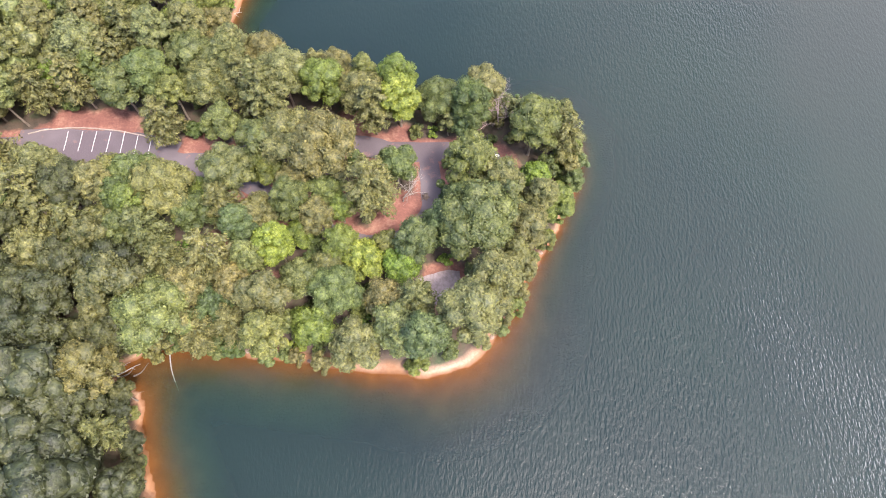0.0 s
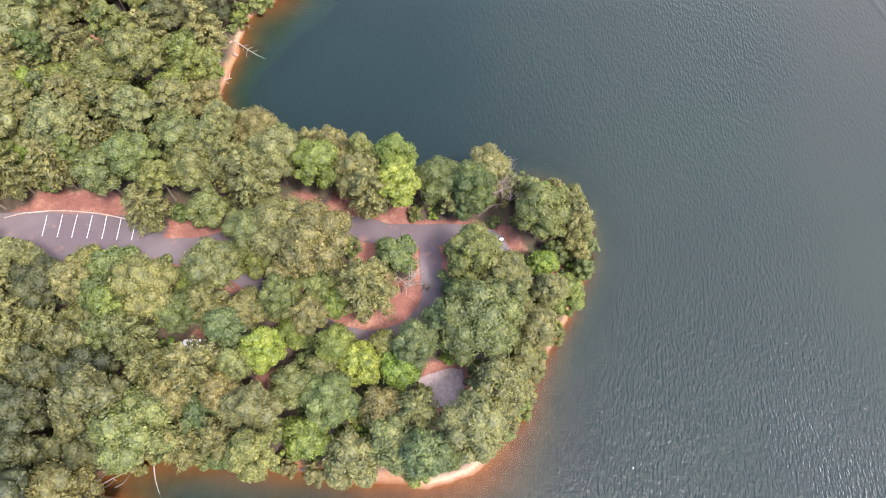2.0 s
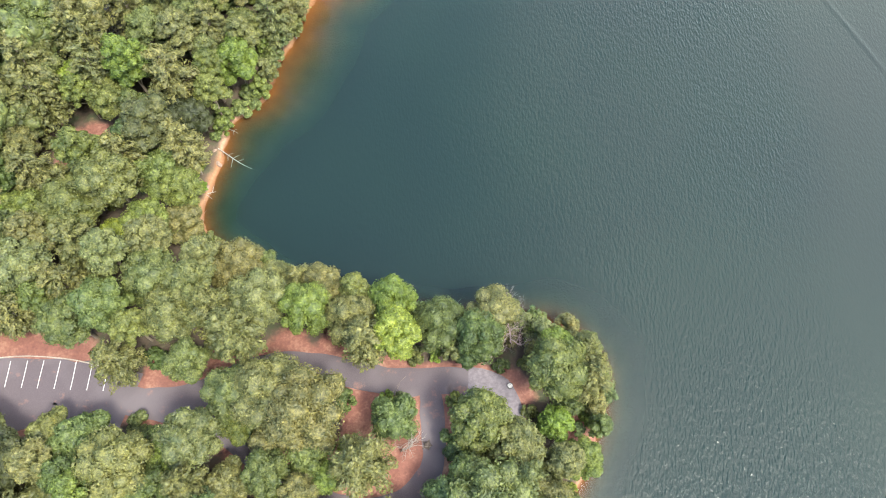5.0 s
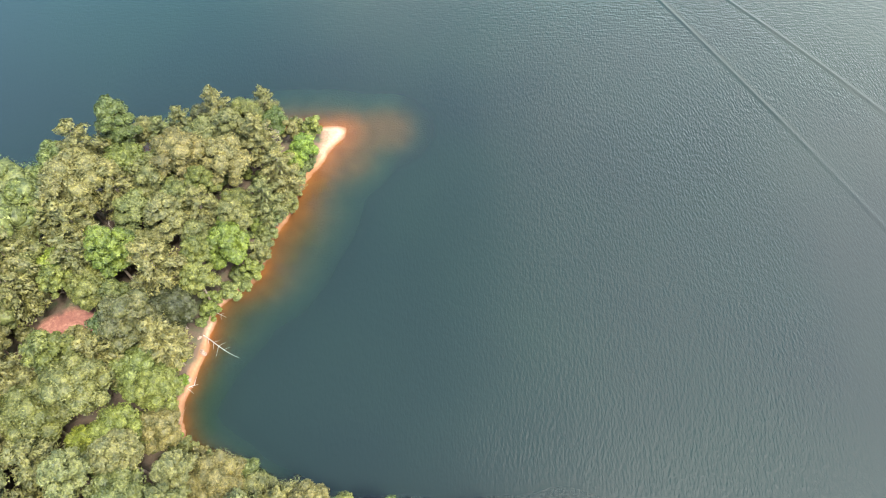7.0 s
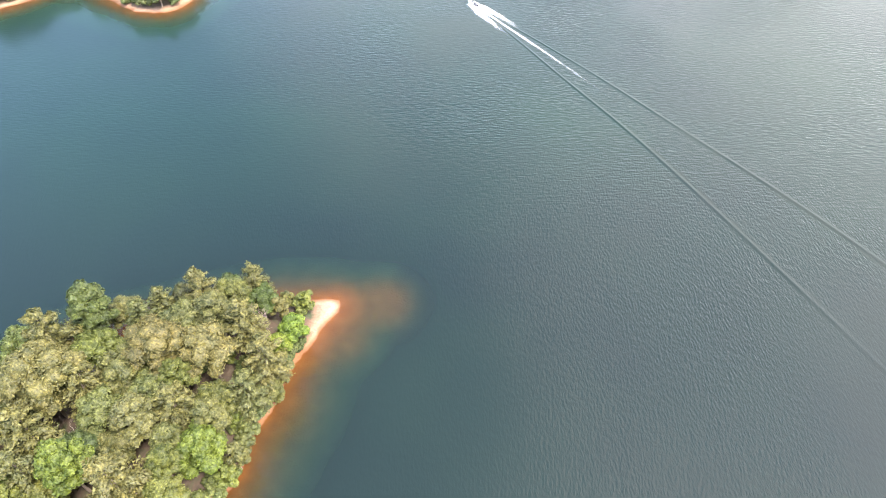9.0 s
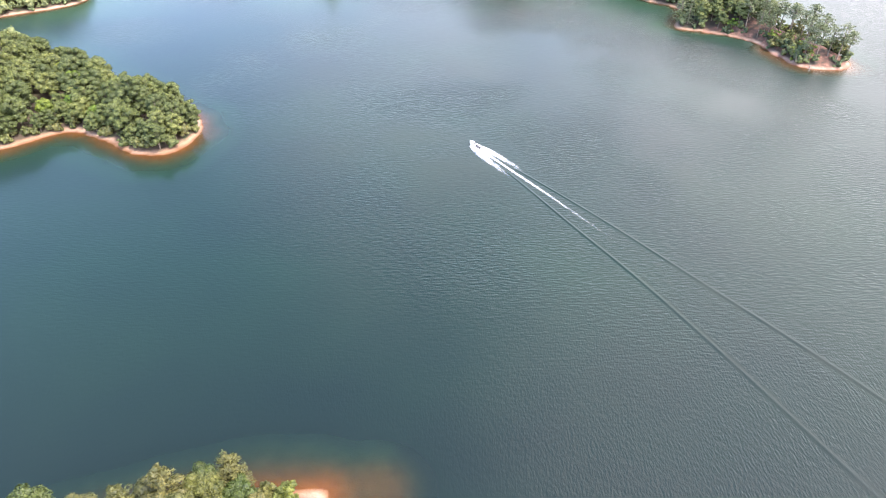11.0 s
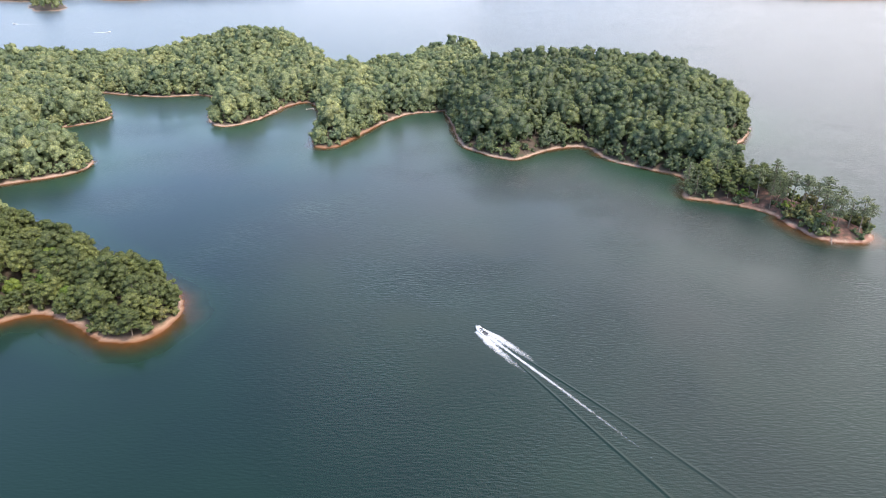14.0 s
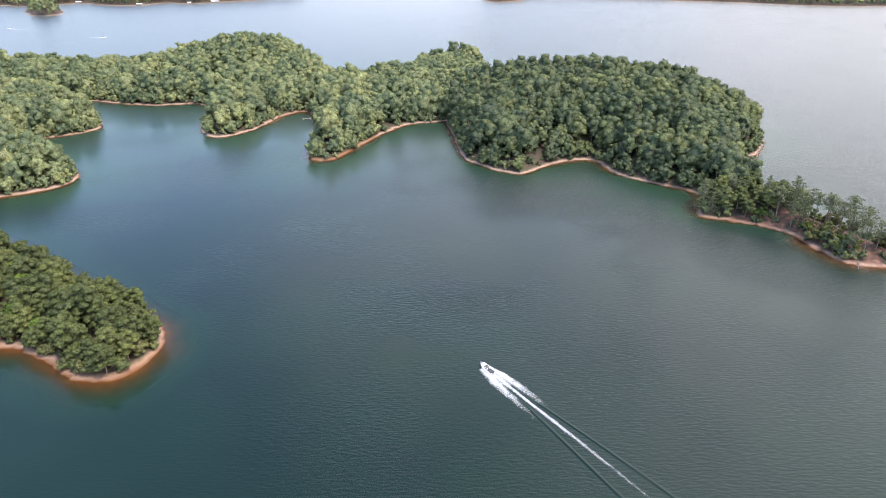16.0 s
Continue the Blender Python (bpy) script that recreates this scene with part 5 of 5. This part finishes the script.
def motor_boat(name, label, at, head, length=5.6, beam=2.2):
    t = thing(name, label, "boat")
    t.matrix_world = Matrix.Translation(at) @ Matrix.Rotation(math.atan2(head[1], head[0]), 4, "Z") @ Matrix.Rotation(radians(-4), 4, "Y")
    part_of(t, "hull", loft("hull", hull_mesh(length, beam, 0.95), WHITE, (3,)))
    part_of(t, "foredeck", bm_mesh("foredeck", box((length * 0.3, beam * 0.62, 0.06), (length * 0.2, 0, 0.98), 0.02), WHITE))
    part_of(t, "cockpit_floor", bm_mesh("cockpit_floor", box((length * 0.5, beam * 0.7, 0.05), (-length * 0.2, 0, 0.35)), DARK))
    part_of(t, "windscreen", bm_mesh("windscreen", box((0.06, beam * 0.66, 0.45), (length * 0.05, 0, 1.15), 0.02), GLASS), "dark raked windscreen")
    for s in (-0.5, 0.5):
        seat = part_of(t, "seat", bm_mesh("seat", box((0.55, 0.55, 0.4), (-0.6, s, 0.6), 0.06), DARK))
        part_of(seat, "backrest", bm_mesh("backrest", box((0.12, 0.55, 0.5), (-0.9, s, 0.95), 0.04), WHITE))
    part_of(t, "stern_bench", bm_mesh("stern_bench", box((0.6, beam * 0.7, 0.4), (-length * 0.4, 0, 0.6), 0.06), DARK))
    motor = part_of(t, "outboard_motor", bm_mesh("outboard_motor", box((0.5, 0.42, 0.6), (-length * 0.53, 0, 0.95), 0.1), DARK))
    part_of(motor, "motor_leg", bm_mesh("motor_leg", box((0.2, 0.12, 0.9), (-length * 0.53, 0, 0.3)), DARK))
    return t


motor_boat("motor_boat", "white open motor boat under way with dark seats", BOAT + Vector((0, 0, 0.1)), HEAD)


def foam_material():
    m, n, l, out = shader("white_foam")
    d, clear, mx = n.new("ShaderNodeBsdfDiffuse"), n.new("ShaderNodeBsdfTransparent"), n.new("ShaderNodeMixShader")
    d.inputs["Color"].default_value = (0.52, 0.54, 0.55, 1)
    cover = n.new("ShaderNodeAttribute")
    cover.attribute_name = "cover"
    a, b = noise_node(n, l, 2.2, 6.0, 0.78), noise_node(n, l, 0.6, 3.0)
    v = math_node(n, l, "ADD", math_node(n, l, "MULTIPLY", a.outputs["Fac"], 0.7), math_node(n, l, "MULTIPLY", b.outputs["Fac"], 0.3))
    r = n.new("ShaderNodeMapRange")
    r.inputs["From Min"].default_value, r.inputs["From Max"].default_value = 0.8, 1.4
    l.new(math_node(n, l, "ADD", v, cover.outputs["Fac"]), r.inputs["Value"])
    l.new(r.outputs["Result"], mx.inputs["Fac"])
    l.new(clear.outputs["BSDF"], mx.inputs[1])
    l.new(d.outputs["BSDF"], mx.inputs[2])
    l.new(mx.outputs["Shader"], out.inputs["Surface"])
    return m


FOAM = foam_material()


def wake_strip(name, origin, head, right, s0, s1, step, shape, cells, material, values, bend=0.00045):
    """A strip of water or foam behind a boat: shape(s, k) gives side offset and height, k from -1 to 1 across it."""
    s = np.arange(s0, s1 + step, step)
    k = np.linspace(-1, 1, cells)
    S, K = np.meshgrid(s, k, indexing="ij")
    off, z = shape(S, K)
    off = off - bend * np.maximum(S, 0) ** 2
    x = origin[0] - head[0] * S + right[0] * off
    y = origin[1] - head[1] * S + right[1] * off
    co = np.stack([x, y, z], axis=-1).reshape(-1, 3)
    n, m = S.shape
    i = (np.arange(n - 1)[:, None] * m + np.arange(m - 1)[None]).ravel()
    faces = np.stack([i, i + m, i + m + 1, i + 1], axis=1)
    if np.cross(co[m] - co[0], co[1] - co[0])[2] < 0:
        faces = faces[:, ::-1]
    me = mesh_of(name, co, faces, [material])
    for key, fn in values.items():
        v = fn(S, K)
        me.attributes.new(key, "FLOAT", "POINT").data.foreach_set("value", np.ascontiguousarray(v + 0 * S, np.float32).ravel())
    me.polygons.foreach_set("use_smooth", np.ones(len(me.polygons), bool))
    return me


wake = thing("boat_wake", "white foam trail and spreading wake waves on dark water", "wake")
for side in (-1, 1):
    def arm(s, k, side=side):
        width = 0.9 + 0.005 * s
        swell = 0.078 * (1 + 0.35 * wobble(s, 0 * s, 16.0, 23 + side)) * np.clip(s / 30, 0.4, 1) * np.clip((285 - s) / 120, 0, 1)
        z = swell * (np.exp(-((k + 0.25) / 0.28) ** 2) - 0.35 * np.exp(-((k - 0.45) / 0.25) ** 2)) * (1 + 0.25 * wobble(s, k, 5.0, 4)) + 0.03 - 0.06 * np.abs(k) ** 4
        return side * (-0.2 + 0.077 * s + 0.7 * wobble(s, 0 * s, 45.0, 12 + side) * np.clip(s / 60, 0, 1) - k * width), z
    part_of(wake, "wake_wave", wake_strip("wake_wave", BOAT, HEAD, RIGHT, 20, 280, 0.8, arm, 17, WATER, {"depth": lambda s, k: 9.0, "wind": lambda s, k: 0.22, "off_shore": lambda s, k: 70.0}))
    def plume(s, k, side=side):
        width = 0.65 + 0.9 * np.clip((s + 3) / 8, 0, 1) + 0.012 * s
        return side * (1.15 + 0.1 * np.clip(s + 2, 0, 9) + 0.035 * s + 0.3 * wobble(s, k, 3.0, 5) + k * width), 0.04 + 0.5 * np.exp(-((s - 4) / 7) ** 2) * (1 - k * k) * (0.6 + 0.4 * wobble(s, k * 3, 1.2, 8))
    part_of(wake, "spray", wake_strip("spray", BOAT, HEAD, RIGHT, -1.0, 31, 0.3, plume, 13, FOAM,
                                     {"cover": lambda s, k: 0.66 * np.clip((33 - s) / 28, 0, 1) - 0.4 * np.abs(k) ** 2 + 0.08}))


def trail(s, k):
    width = 0.5 + 1.3 * np.exp(-((s - 4) / 5.0) ** 2) + 0.006 * s
    return k * width + 0.3 * wobble(s, 0 * s, 20.0, 9), 0.05 + 0.06 * (1 - k * k) * (1 + wobble(s, k * 3, 1.0, 3))


part_of(wake, "foam_trail", wake_strip("foam_trail", BOAT, HEAD, RIGHT, 2.2, 84, 0.4, trail, 11, FOAM, {"cover": lambda s, k: 0.66 * np.clip((100 - s) / 78, 0, 1) - 0.34 * np.abs(k) ** 2}))

for at, h, tail, far_label in (((-690, 1158, 0.1), Vector((-1, 0.06, 0)), 46, "small distant white boat speeding with a long wake"), ((-496, 1060, 0.1), Vector((0.98, 0.12, 0)), 20, "small distant white boat crossing the lake")):
    h.normalize()
    motor_boat("distant_boat", far_label, at, h, 7.5, 2.6)
    w = thing("boat_wake", "thin white foam line behind a distant boat", "wake")
    side = Vector((h.y, -h.x, 0))
    part_of(w, "foam_trail", wake_strip("foam_trail", at, h, side, -1, tail, 1.0, lambda s, k: (k * (1.3 + 0.02 * s), 0.1 + 0.3 * (1 - k * k) * np.clip((20 - s) / 20, 0, 1)), 7, FOAM, {"cover": lambda s, k: 0.95 - s / 90}, 0.0))

# ---- a small white floating dock in the back cove ----
dock = thing("floating_dock", "small grey timber floating dock moored off the sandy cove", "dock")
dock.matrix_world = Matrix.Translation((-117, 607, 0.0)) @ Matrix.Rotation(0.35, 4, "Z")
for k in range(9):
    part_of(dock, "plank", bm_mesh("plank", box((0.6, 1.6, 0.06), (-2.6 + 0.65 * k, 0, 0.48), 0.01), TIMBER))
for sx in (-2.5, 2.5):
    part_of(dock, "finger", bm_mesh("finger", box((0.8, 1.8, 0.12), (sx, -1.7, 0.46), 0.03), TIMBER))
    part_of(dock, "float", bm_mesh("float", box((0.9, 1.5, 0.5), (sx, 0, 0.18), 0.08), DARK))
    part_of(dock, "mooring_post", mesh_of("mooring_post", *tube([(sx, 0.9, -3), (sx, 0.9, 1.3)], [0.09, 0.08], 8), [TIMBER]))


# ---- pale covered docks on the far shore ----
def covered_dock(x, y, turn, length, width, label):
    while lie(np.array([x]), np.array([y]))[0][0] > -4:
        y -= 2
    t = thing("covered_dock", label, "dock", "docks on the far shore")
    t.matrix_world = Matrix.Translation((x, y, 0)) @ Matrix.Rotation(turn, 4, "Z")
    part_of(t, "deck", bm_mesh("deck", box((length, width, 0.35), (0, 0, 0.5), 0.05), TIMBER))
    ridge = mesh_of("roof", np.array([(s * length * 0.48, q * width * 0.5, z) for s in (-1, 1) for q, z in ((-1, 3.0), (0, 4.4), (1, 3.0), (1, 2.85), (0, 4.2), (-1, 2.85))]),
                    np.array([(k, (k + 1) % 6, 6 + (k + 1) % 6, 6 + k) for k in range(6)] + [(0, 1, 4, 5), (1, 2, 3, 4), (6, 11, 10, 7), (7, 10, 9, 8)]), [WHITE])
    part_of(t, "roof", ridge, "pale metal gable roof")
    for sx in (-0.44, 0.44):
        for sy in (-0.44, 0.44):
            part_of(t, "post", mesh_of("post", *tube([(sx * length, sy * width, -2), (sx * length, sy * width, 3.0)], [0.14, 0.14], 6), [TIMBER]))


for x, y, turn, length, width, label in ((-853, 1690, 0.2, 13, 8, "white-roofed covered dock in a far cove"), (-692, 1712, -0.2, 15, 8, "pale covered boat dock on the wooded far shore"),
                                         (-604, 1720, 0.4, 8, 6, "small white covered dock below distant trees"), (-560, 1752, 0.1, 18, 8, "long pale covered dock on the far shore")):
    covered_dock(x, y, turn, length, width, label)
